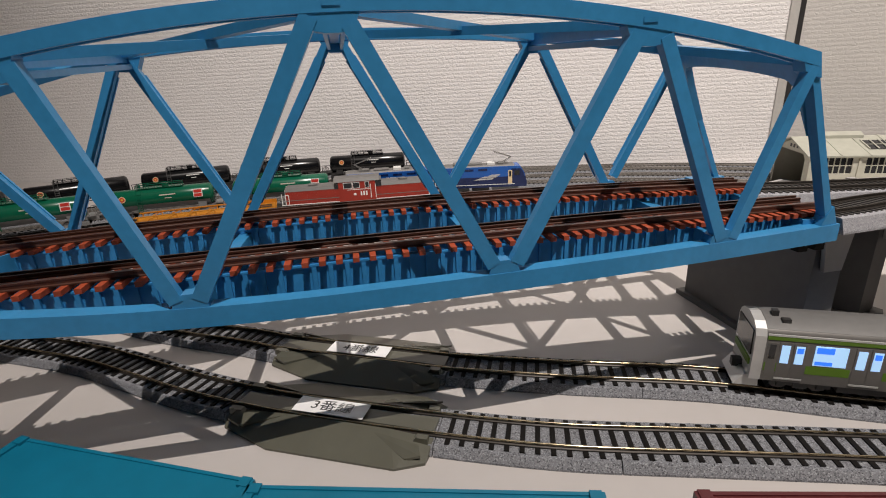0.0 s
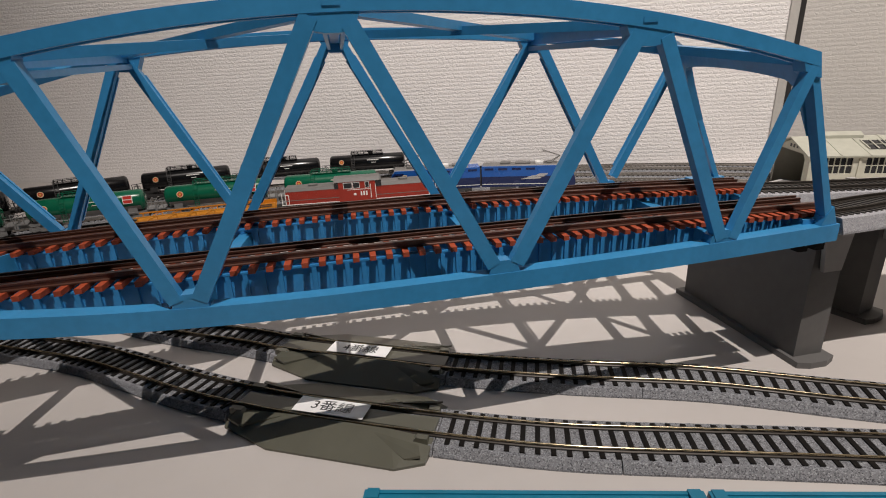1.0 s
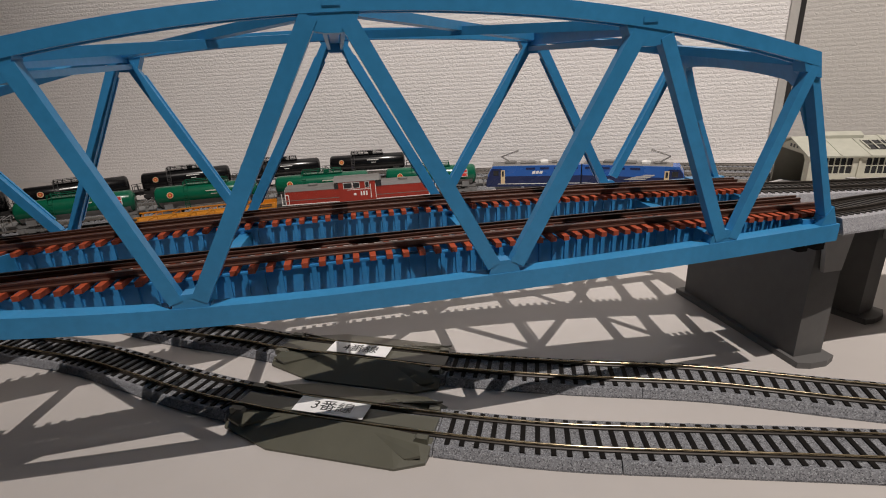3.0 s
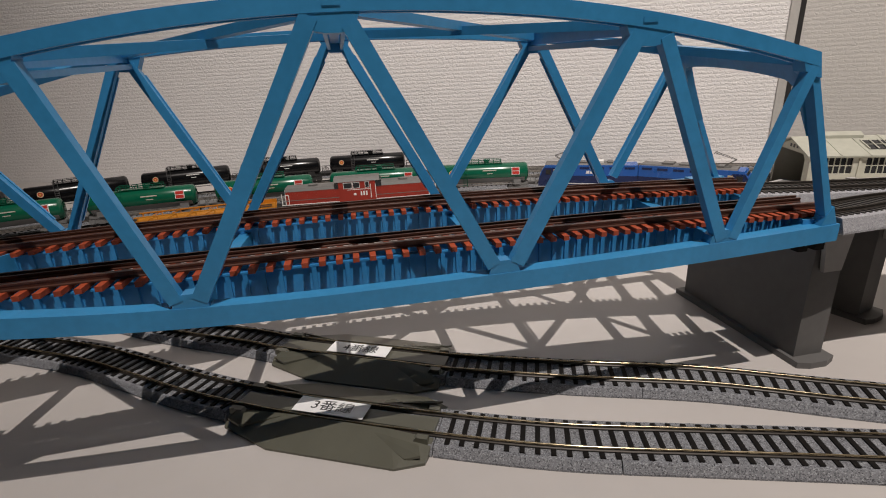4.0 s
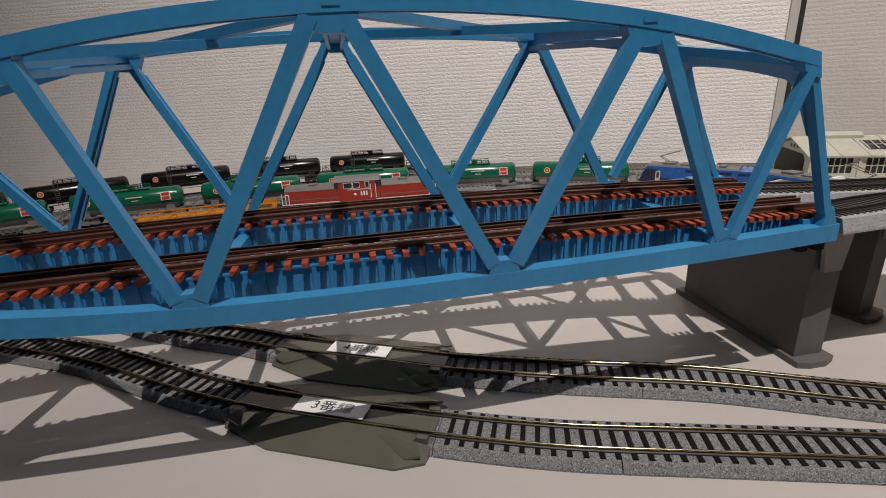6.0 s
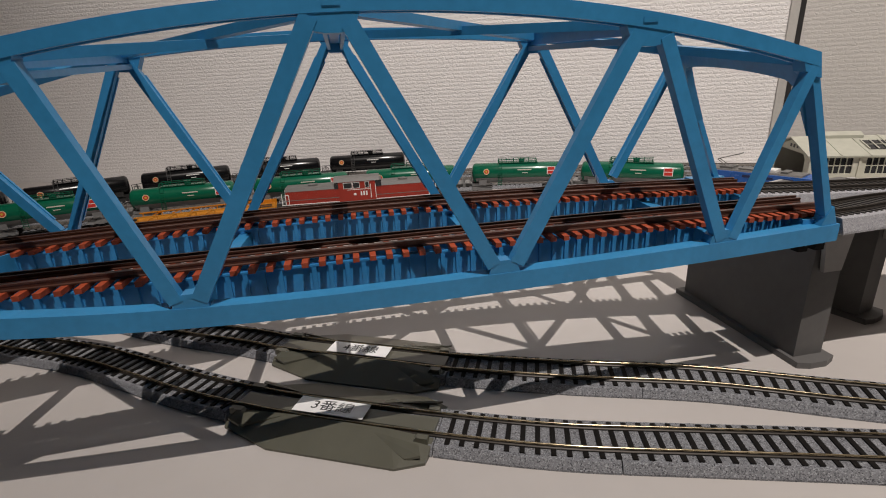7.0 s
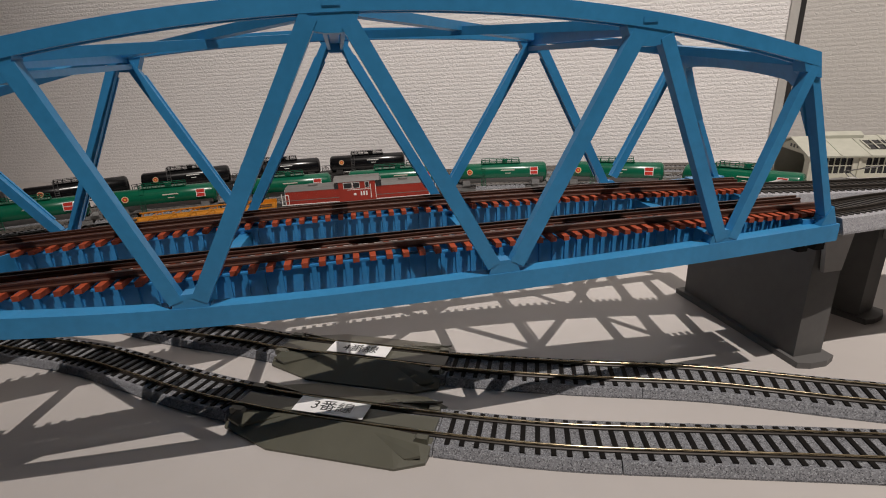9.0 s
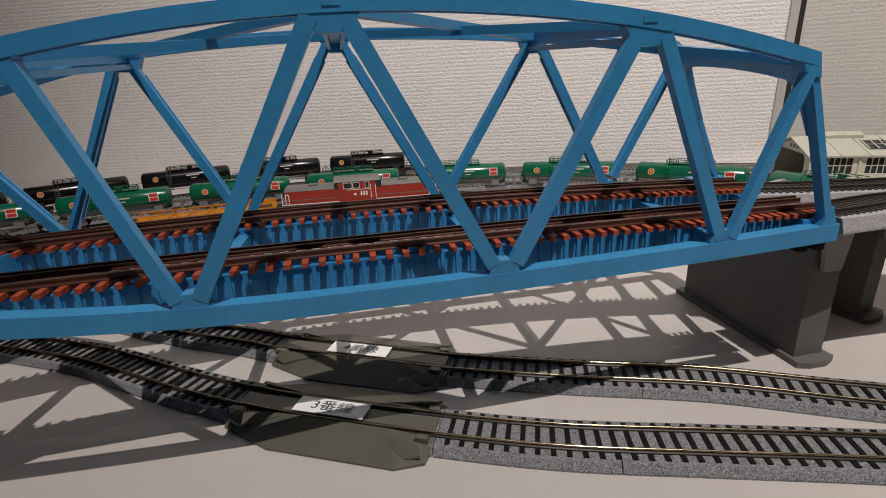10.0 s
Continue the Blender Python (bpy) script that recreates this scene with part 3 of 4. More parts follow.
def deck_track(v0, name_label, u0=-150.0, u1=172.0, bow=0.0):
    """One open deck track: two plate girders with stiffeners, red ties, rails and guard rails."""
    t = thing("girder_track", name_label, "track", "bridge tracks")
    vv = lambda u: v0 - bow * (u - 25) ** 2
    tie_z = DECK - 3.2
    us = [u0 + (u1 - u0) * i / 40 for i in range(41)]
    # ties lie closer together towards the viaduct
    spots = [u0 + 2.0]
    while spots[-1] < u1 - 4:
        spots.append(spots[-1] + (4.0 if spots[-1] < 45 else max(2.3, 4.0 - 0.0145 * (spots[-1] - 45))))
    for s in (-1, 1):
        g = bmesh.new()
        path = [B(u, vv(u) + s * 3.9, 0) for u in us]
        sweep(g, path, [(-0.3, tie_z - 8.0), (0.3, tie_z - 8.0), (0.3, tie_z), (-0.3, tie_z)])
        girder = part("girder_web", g, GIRDER, t)
        for z in (tie_z - 8.3, tie_z - 0.75):
            g = bmesh.new()
            sweep(g, path, [(-1.0, z), (1.0, z), (1.0, z + 0.5), (-1.0, z + 0.5)])
            part("flange", g, GIRDER, girder)
        g = bmesh.new()
        box(g, -0.55, 0.55, -0.95, 0.95, 0, 7.0)
        proto = part("stiffener", g, GIRDER, girder)
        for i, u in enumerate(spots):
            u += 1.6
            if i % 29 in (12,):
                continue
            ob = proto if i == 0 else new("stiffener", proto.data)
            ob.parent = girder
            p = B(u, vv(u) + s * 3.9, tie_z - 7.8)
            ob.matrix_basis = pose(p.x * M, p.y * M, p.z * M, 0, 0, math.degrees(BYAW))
    g = bmesh.new()
    box(g, -0.75, 0.75, -8.2, 7.4, 0.3, 1.5)
    proto = part("tie", g, RUST, t, bevel=0.15)
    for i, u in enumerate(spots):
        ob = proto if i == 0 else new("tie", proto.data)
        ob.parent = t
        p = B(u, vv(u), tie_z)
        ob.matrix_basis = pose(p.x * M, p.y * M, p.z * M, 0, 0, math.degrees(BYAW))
    g = bmesh.new()
    sweep(g, [B(u, vv(u), 0) for u in us], [(-1.2, tie_z + 0.5), (1.2, tie_z + 0.5), (1.2, tie_z + 1.7), (-1.2, tie_z + 1.7)])
    part("centre_walk", g, RAILBROWN, t)
    for y, h, nm in ((-4.3, 1.7, "rail"), (4.3, 1.7, "rail"), (-2.7, 1.35, "guard_rail"), (2.7, 1.35, "guard_rail")):
        g = bmesh.new()
        z = tie_z + 1.5
        sweep(g, [B(u, vv(u) + y, 0) for u in us], [(-0.55, z), (0.55, z), (0.55, z + 0.3), (0.25, z + 0.5), (0.25, z + h - 0.55), (0.38, z + h - 0.4), (0.38, z + h), (-0.38, z + h), (-0.38, z + h - 0.4), (-0.25, z + h - 0.55), (-0.25, z + 0.5), (-0.55, z + 0.3)])
        part(nm, g, RAILBROWN, t)
    return t


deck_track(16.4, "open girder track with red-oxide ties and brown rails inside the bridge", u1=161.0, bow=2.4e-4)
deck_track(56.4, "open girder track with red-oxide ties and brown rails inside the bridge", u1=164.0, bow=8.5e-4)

# ---------------------------------------------------------------- viaduct beyond the bridge
VIA_N = Path([(107.3, 133.2), (118, 135.6), (132, 139.6), (155, 143.5), (190, 146), (260, 144), (420, 122)])
VIA_F = Path([(104.0, 163.4), (114, 161.8), (130, 160.4), (158, 160), (200, 163), (280, 160), (420, 140)])
viaduct = thing("viaduct", "pale grey plastic double-track viaduct deck meeting the bridge", "viaduct")
bm = bmesh.new()
mid = Path([(105, 157), (125, 163), (150, 166), (190, 167), (260, 162), (420, 138)])
sweep(bm, mid.line(1, 300, 6), [(-28, 47.2), (17, 47.2), (17, 51.0), (15.5, 51.0), (15.5, 49.6), (-25.5, 49.6), (-25.5, 51.0), (-28, 51.0)])
part("deck", bm, CONCRETE, viaduct, bevel=0.3)
for s in range(20, 290, 36):
    for side in (-1, 1):
        p, d = mid.at(s)
        left = V(-d.y, d.x, 0)
        bm = bmesh.new(); box(bm, -1.5, 1.5, -0.9, 0.9, 46.9, 51.6, Matrix.Translation(p + left * (-27.6 if side < 0 else 16.6)) @ Matrix.Rotation(math.atan2(d.y, d.x), 4, "Z"))
        part("parapet_post", bm, CONCRETE, viaduct, bevel=0.2)
track("viaduct_track", VIA_N, 0, 300, "model track on pale roadbed along the viaduct", bed_mat=SLABBED, bed=(9.0, 7.6, 4.4), z=49.7, tie=2.1, ties="parts", group="viaduct tracks", rail_mat=RAILSIDE, gauge=8.2, tie_len=13.0, tie_w=0.8, tie_mat=mat("grey_tie", (0.05, 0.045, 0.04), 0.6, var=0.2))
track("viaduct_track", VIA_F, 0, 300, "model track on pale roadbed along the viaduct", bed_mat=SLABBED, bed=(9.0, 7.6, 4.4), z=49.7, tie=2.1, ties="parts", group="viaduct tracks", rail_mat=RAILSIDE, gauge=8.2, tie_len=13.0, tie_w=0.8, tie_mat=bpy.data.materials["grey_tie"])


def pier(x, y, yaw, length=60.0):
    """A wall-shaped viaduct pier on a flanged foot, its near end face at (x, y)."""
    t = thing("viaduct_pier", "dark grey plastic wall pier standing on the table", "pier", "viaduct piers")
    t.matrix_basis = pose(x * M, y * M, 0, 0, 0, yaw)
    bm = bmesh.new()
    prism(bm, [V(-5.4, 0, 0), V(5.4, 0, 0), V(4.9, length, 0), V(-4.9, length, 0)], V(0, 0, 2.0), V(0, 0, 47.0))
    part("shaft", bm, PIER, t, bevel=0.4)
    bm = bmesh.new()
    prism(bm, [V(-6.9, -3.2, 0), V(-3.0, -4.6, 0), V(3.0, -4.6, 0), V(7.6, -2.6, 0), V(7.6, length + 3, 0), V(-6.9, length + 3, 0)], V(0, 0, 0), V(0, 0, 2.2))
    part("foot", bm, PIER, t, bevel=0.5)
    for yy in (-1.4, length + 1.0):
        bm = bmesh.new()
        prism(bm, [V(-3.2, yy, 33), V(3.2, yy, 33), V(5.2, yy, 47), V(-5.2, yy, 47)], V(0, -0.6, 0), V(0, 0.9, 0))
        part("bracket", bm, CONCRETE, t, bevel=0.3)
    return t


pier(120.0, 139.6, 10.0, 56)
pier(162, 166.5, 27.0, 40)
pier(226, 150, -2.0)
pier(-192, 93, 9.88, 46)

# ---------------------------------------------------------------- yard behind the bridge
GREEN_PATH = Path([(-900, -60), (-640, 120), (-420, 268), (-345, 312), (-290, 339), (-243, 358), (-190, 373), (-137, 385), (-80, 394), (-14, 399.5), (43, 399), (80, 394), (118, 384.5), (155, 369.5), (189, 348), (216, 320), (236, 285), (247, 243), (250, 195)])
BLACK_PATH = Path([(-640, 190), (-480, 300), (-400, 352), (-329, 397), (-283, 427), (-234, 453), (-151, 477), (-74, 490), (-36, 491.5), (60, 488), (130, 481), (204, 468), (293, 435), (420, 380), (560, 315)])
RED_PATH = Path([(-640, 115), (-420, 258), (-300, 305), (-212, 334), (-116, 361), (-60, 369.5), (0, 375.5), (30, 376.5)])
MID_A = Path([(-640, 172), (-450, 300), (-280, 407), (-130, 447), (0, 461), (100, 457), (193, 440), (278, 411), (420, 345), (560, 280)])
MID_B = Path([(-640, 150), (-440, 282), (-260, 384), (-130, 414), (0, 431), (90, 431), (184, 416), (264, 385), (400, 322), (540, 252)])
WALL_SIDE = Path([(-300, 550), (-150, 531), (0, 511), (100, 502), (213, 486), (307, 455.5), (440, 398), (580, 335)])
for p, nm in ((GREEN_PATH, "yard track carrying the green tank train"), (BLACK_PATH, "yard track carrying the black tank wagons"), (RED_PATH, "yard track carrying the red locomotive"),
              (MID_A, "empty yard track between the trains"), (MID_B, "empty yard track between the trains"), (WALL_SIDE, "empty yard track along the wall")):
    track("yard_track", p, 0, p.length, "grey-ballasted " + nm, ties="joined", tie=4.2, tie_len=13.5, tie_w=1.5, bed=(9.0, 7.4, 2.7), group="yard tracks", bed_mat=BALLAST, rail_mat=YARDRAIL)

RAIL_Z = 4.6


def bogie(bm_frame, x, wheelbase, r):
    for s in (-1, 1):
        box(bm_frame, x - wheelbase / 2 - 3, x + wheelbase / 2 + 3, s * 5.4 - 0.5, s * 5.4 + 0.5, r * 0.7, r * 1.7)
        box(bm_frame, x - 2, x + 2, s * 5.7 - 0.5, s * 5.7 + 0.5, r * 0.5, r * 1.9)
        for dx in (-wheelbase / 2, wheelbase / 2):
            box(bm_frame, x + dx - 1.1, x + dx + 1.1, s * 5.9 - 0.6, s * 5.9 + 0.6, r * 0.6, r * 1.4)
    box(bm_frame, x - 1.5, x + 1.5, -5.4, 5.4, r, r * 1.7)


def wheelset(t, x, r):
    bm = bmesh.new()
    for s in (-1, 1):
        tube(bm, (x, s * 4.0 - 0.5, r), (x, s * 4.0 + 0.5, r), r, 14)
    tube(bm, (x, -4.2, r), (x, 4.2, r), 0.5, 6)
    part("wheelset", bm, WHEEL, t)


def disc(x, y, z, r, depth=0.15):
    bm = bmesh.new()
    tube(bm, (x, y - depth, z), (x, y, z), r, 18)
    return bm


def tank_wagon(colour, label, belly):
    """Four-axle oil tank wagon: barrel, dome walk, ladder, sills, bogies and markings."""
    t = thing("tank_wagon", label, "tank wagon", "tank wagons")
    R, zc, hl = 7.9, 15.3, 37.0
    prof = [(-hl, 0.1), (-hl, R * 0.55), (-hl + 0.5, R * 0.78), (-hl + 1.3, R * 0.92), (-hl + 2.6, R), (-13, R), (-12, R * 1.0), (0, R * 1.02), (12, R), (hl - 2.6, R), (hl - 1.3, R * 0.92), (hl - 0.5, R * 0.78), (hl, R * 0.55), (hl, 0.1)]
    bm = bmesh.new(); lathe_x(bm, prof, 32)
    bmesh.ops.translate(bm, verts=bm.verts, vec=(0, 0, zc))
    tank = part("tank", bm, colour, t, smooth=True)
    if belly:
        bm = bmesh.new()
        n = 14
        ring = lambda x, rr: [V(x, rr * math.cos(a), zc + rr * math.sin(a)) for a in [radians(-158 + 136 * i / n) for i in range(n + 1)]]
        a, b = ring(-hl + 3.2, R * 1.025), ring(hl - 3.2, R * 1.025)
        va, vb = [bm.verts.new(p) for p in a], [bm.verts.new(p) for p in b]
        for i in range(n):
            bm.faces.new((va[i], va[i + 1], vb[i + 1], vb[i]))
        bm.faces.new(va); bm.faces.new(vb[::-1])
        part("belly", bm, GREY, tank, "grey painted underside", smooth=True)
    steel = GREY if belly else DARK
    for sx in (-1, 1):
        bm = bmesh.new()
        for s in (-1, 1):
            box(bm, sx * 34.5 - 8.5, sx * 34.5 + 8.5, s * 4.0 - 0.6, s * 4.0 + 0.6, 5.2, 7.6)
        box(bm, sx * 43 - 0.5, sx * 43 + 0.5, -7, 7, 5.0, 8.0)
        box(bm, sx * 28 - 3, sx * 28 + 3, -6.6, 6.6, 5.6, 10.5)
        part("end_frame", bm, steel, t)
        bm = bmesh.new(); box(bm, sx * 40 - 3.2, sx * 40 + 3.2, -6.8, 6.8, 7.8, 8.5); part("end_platform", bm, steel, t)
        bm = bmesh.new()
        for s in (-1, 1):
            tube(bm, (sx * 43, s * 6.6, 8), (sx * 43, s * 6.6, 13.5), 0.28, 6)
            tube(bm, (sx * 38.5, s * 6.6, 8), (sx * 38.5, s * 6.6, 13.5), 0.28, 6)
            tube(bm, (sx * 38.5, s * 6.6, 13.3), (sx * 43, s * 6.6, 13.3), 0.28, 6)
        tube(bm, (sx * 43, -6.6, 13.3), (sx * 43, 6.6, 13.3), 0.28, 6)
        part("end_rail", bm, steel, t)
        bm = bmesh.new(); box(bm, sx * 44.0 - 2, sx * 44.0 + 2, -1, 1, 4.4, 6.2); part("coupler", bm, DARK, t)
        bm = bmesh.new(); bogie(bm, sx * 29, 11.0, 2.8); part("bogie", bm, steel, t)
        for dx in (-5.5, 5.5):
            wheelset(t, sx * 29 + dx, 2.8)
    # roof walk with rails, hatch and ladder
    bm = bmesh.new(); box(bm, -15, 16, -3.6, 3.6, zc + R + 0.1, zc + R + 0.6); part("roof_walk", bm, colour, t)
    bm = bmesh.new()
    for s in (-3.6, 3.6):
        for x in (-15, -9, -3, 3, 9, 15):
            tube(bm, (x, s, zc + R + 0.4), (x, s, zc + R + 3.2), 0.26, 5)
        tube(bm, (-15, s, zc + R + 3.2), (15, s, zc + R + 3.2), 0.26, 5)
        tube(bm, (-15, s, zc + R + 1.8), (15, s, zc + R + 1.8), 0.2, 5)
    part("walk_rail", bm, colour, t)
    bm = bmesh.new(); tube(bm, (3.5, 0, zc + R), (3.5, 0, zc + R + 2.6), 2.3, 16); box(bm, 0.8, 6.4, -0.6, 0.6, zc + R + 2.5, zc + R + 3.2)
    part("hatch", bm, colour, t)
    bm = bmesh.new()
    for s in (-1, 1):
        for x in (-15.6, -12.6):
            tube(bm, (x, s * 3.6, zc + R + 2.8), (x, s * (R + 0.6), zc), 0.25, 5)
            tube(bm, (x, s * (R + 0.6), zc), (x, s * (R + 0.4), 6), 0.25, 5)
        for k in range(9):
            z = 7 + k * 1.6
            y = R + 0.5 if z < zc else R + 0.5 - (z - zc) * 0.35
            tube(bm, (-15.6, s * y, z), (-12.6, s * y, z), 0.2, 5)
    part("ladder", bm, colour if belly else DARK, t)
    bm = bmesh.new(); box(bm, -30, 30, -7.6, -7.1, 6.9, 7.4)
    part("side_pipe", bm, steel, t)
    # markings on the side that faces the room
    ang = lambda z: math.sqrt(max(0, (R * 1.02) ** 2 - (z - zc) ** 2))
    y = -ang(zc + 2.2) - 0.12
    tilt = Matrix.Translation((0, y, zc + 2.2)) @ Matrix.Rotation(radians(-14), 4, "X")
    def mark(name, material, label, x0, x1, z0, z1):
        b = bmesh.new(); box(b, x0, x1, -0.12, 0.25, z0, z1, tilt)
        part(name, b, material, t, label)
    for r, m_, l_ in ((2.3, CREAM, "cream emblem ring"), (1.75, SIGNRED, "red emblem disc"), (0.8, YELLOW, "yellow emblem centre")):
        b = bmesh.new(); tube(b, (-25, -0.12 - (2.8 - r) * 0.12, 0), (-25, 0.25, 0), r, 20)
        bmesh.ops.transform(b, matrix=tilt, verts=b.verts)
        part("emblem", b, m_, t, l_)
    if belly:
        mark("placard", WHITE, "white placard border", 23.2, 29.6, -3.0, 3.0)
        b = bmesh.new(); box(b, 23.7, 29.1, -0.3, 0.1, 0.3, 2.6, tilt); part("placard_panel", b, SIGNRED, t, "red placard panel")
        b = bmesh.new(); box(b, 23.7, 29.1, -0.3, 0.1, -2.6, -0.3, tilt); part("placard_panel", b, SIGNRED, t, "red placard panel")
    mark("marking", WHITE if not belly else SHED, "pale marking bar", 0, 11, 0.6, 1.4)
    mark("marking", WHITE if not belly else SHED, "pale marking bar", 3.5, 8, -1.7, -1.2)
    return t


def orange_wagon():
    t = thing("flat_wagon", "orange flat wagon with lattice side frames on the yard track", "wagon")
    L = 47
    bm = bmesh.new(); box(bm, -L, L, -6.4, 6.4, 6.4, 7.0); part("floor_frame", bm, ORANGE, t, bevel=0.2)
    for s in (-1, 1):
        bm = bmesh.new(); box(bm, -L, L, s * 7 - 0.5, s * 7 + 0.5, 6.2, 7.2); part("side_sill", bm, ORANGE, t)
        bm = bmesh.new(); box(bm, -L, L - 16, s * 7 - 0.5, s * 7 + 0.5, 9.4, 10.2); part("side_sill", bm, ORANGE, t)
        for i in range(13):
            x = -L + 2 + i * 6.2
            if x < L - 18:
                bm = bmesh.new(); bar(bm, (x, s * 7, 7.4), (x + (6.0 if i % 2 else 0), s * 7, 9.6), 0.6, 0.7, (0, 1, 0)); part("lattice_bar", bm, ORANGE, t)
        bm = bmesh.new(); box(bm, L - 16, L, s * 7 - 0.5, s * 7 + 0.5, 7.0, 10.0); part("end_panel", bm, ORANGE, t, bevel=0.2)
        for z in (7.7, 8.9):
            bm = bmesh.new(); box(bm, L - 13, L - 3, s * 7.6 - 0.2, s * 7.6 + 0.2, z, z + 0.5); part("marking", bm, DARK, t, "dark marking bar")
    for sx in (-1, 1):
        bm = bmesh.new(); bogie(bm, sx * 32, 11, 2.8); part("bogie", bm, GREY, t)
        for dx in (-5.5, 5.5):
            wheelset(t, sx * 32 + dx, 2.8)
        bm = bmesh.new(); box(bm, sx * 49 - 2, sx * 49 + 2, -1, 1, 4.6, 6.2); part("coupler", bm, DARK, t)
    return t


def red_locomotive():
    """Centre-cab diesel: two long hoods, a taller cab, grey tops, white handrails."""
    t = thing("diesel_locomotive", "red centre-cab diesel locomotive with grey roof and white stripe", "locomotive")
    L, W = 58.0, 8.6
    bm = bmesh.new(); box(bm, -L, L, -W + 0.6, W - 0.6, 4.6, 7.0); part("underframe", bm, DARK, t, bevel=0.2)
    for x0, x1 in ((-54.5, -15.5), (12.0, 54.5)):
        bm = bmesh.new(); box(bm, x0, x1, -W + 0.6, W - 0.6, 7.0, 16.8); hood = part("hood", bm, REDLOCO, t, bevel=0.6)
        bm = bmesh.new(); prism(bm, [V(x0 - 0.2, -W + 0.4, 16.6), V(x0 - 0.2, -W + 1.6, 19.0), V(x0 - 0.2, W - 1.6, 19.0), V(x0 - 0.2, W - 0.4, 16.6)], V(0, 0, 0), V(x1 - x0 + 0.4, 0, 0))
        part("hood_top", bm, ROOFGREY, hood, "grey painted hood top", bevel=0.5)
        for k in range(5):
            bm = bmesh.new(); x = x0 + 2 + k * (x1 - x0 - 4) / 5; box(bm, x, x + (x1 - x0) / 5 - 1.2, -W + 0.42, -W + 0.7, 8.2, 15.2); part("hood_door", bm, REDLOCO, hood)
        bm = bmesh.new(); box(bm, x0, x1, -W + 0.3, -W + 0.6, 9.8, 10.25); part("stripe", bm, ROOFGREY, hood, "thin grey stripe")
        bm = bmesh.new(); tube(bm, ((x0 + x1) / 2, 0, 18.8), ((x0 + x1) / 2, 0, 20.0), 3.6, 20); part("fan_cover", bm, ROOFGREY, hood)
    bm = bmesh.new(); box(bm, -15.5, 12, -W, W, 6.6, 21.4); cab = part("cab", bm, REDLOCO, t, bevel=0.4)
    bm = bmesh.new(); prism(bm, [V(-18.6, -W - 0.5, 21.2), V(-18.6, -W + 2.0, 23.6), V(-18.6, 0, 24.4), V(-18.6, W - 2.0, 23.6), V(-18.6, W + 0.5, 21.2)], V(0, 0, 0), V(34, 0, 0))
    part("cab_roof", bm, ROOFGREY, cab, "grey overhanging cab roof", bevel=0.3)
    # solid dark fill between each cab end and the edge of the overhanging roof
    for x0, x1 in ((-18.6, -15.5), (12.0, 16.6)):
        bm = bmesh.new(); prism(bm, [V(x0, 0, 16.5), V(x1, 0, 16.5), V(x1, 0, 21.3), V(x0 + (0.6 if x0 < 0 else 0), 0, 21.3)], V(0, -W + 0.2, 0), V(0, W - 0.2, 0)); part("cab_end", bm, GLASS, cab, "dark cab end under the roof overhang")
    for x0, x1 in ((-11.5, -5.5), (-4.5, 0.0), (1.0, 4.0), (4.6, 7.2)):
        if x0 > 0.5 and x0 < 4.2:
            continue
        bm = bmesh.new(); box(bm, x0 - 0.35, x1 + 0.35, -W - 0.1, -W + 0.2, 16.0, 20.6); fr = part("window_frame", bm, WHITE, cab, "white window frame")
        bm = bmesh.new(); box(bm, x0, x1, -W - 0.2, -W, 16.4, 20.2); part("window", bm, GLASS, fr, "dark cab window")
    bm = bmesh.new(); box(bm, -9, 12, -W - 0.15, -W + 0.1, 14.9, 15.3); part("stripe", bm, WHITE, cab, "thin white stripe")
    for x in (0.6, 2.6, 4.6):
        bm = bmesh.new(); box(bm, x, x + 1.1, -W - 0.15, -W + 0.1, 10.4, 13.6); part("number_bar", bm, WHITE, cab, "white number bar")
    bm = bmesh.new(); box(bm, -4.5, -2.6, -W - 0.15, -W + 0.1, 10.8, 12.4); part("marking", bm, WHITE, cab, "small white marking")
    for x in (8.4, 12.0):
        bm = bmesh.new(); tube(bm, (x, -W - 0.6, 8.2), (x, -W - 0.6, 18.6), 0.28, 6); part("handrail", bm, WHITE, cab, "white handrail")
    bm = bmesh.new(); box(bm, 8.4, 12, -W - 0.2, -W + 0.1, 8.4, 19.4); part("cab_door", bm, REDLOCO, cab)
    for sx in (-1, 1):
        bm = bmesh.new()
        for s in (-1, 1):
            tube(bm, (sx * 57.6, s * 7.2, 5), (sx * 57.6, s * 7.2, 15.2), 0.3, 6)
            tube(bm, (sx * 54.8, s * 8.6, 7), (sx * 54.8, s * 8.6, 14.4), 0.3, 6)
            tube(bm, (sx * 52.4, s * 8.6, 7), (sx * 52.4, s * 8.6, 14.4), 0.3, 6)
            tube(bm, (sx * 52.4, s * 8.6, 14.4), (sx * 54.8, s * 8.6, 14.4), 0.3, 6)
        part("handrail", bm, WHITE, t, "white handrails at the hood end")
        bm = bmesh.new(); bogie(bm, sx * 36, 14, 3.2); part("bogie", bm, DARK, t)
        for dx in (-7, 7):
            wheelset(t, sx * 36 + dx, 3.2)
        bm = bmesh.new(); box(bm, sx * 60 - 2, sx * 60 + 2, -1, 1, 4.8, 6.6); part("coupler", bm, DARK, t)
    bm = bmesh.new(); box(bm, -L, L, -W + 0.2, -W + 0.7, 6.6, 7.1); part("sill_line", bm, WHITE, t, "white sill line")
    return t


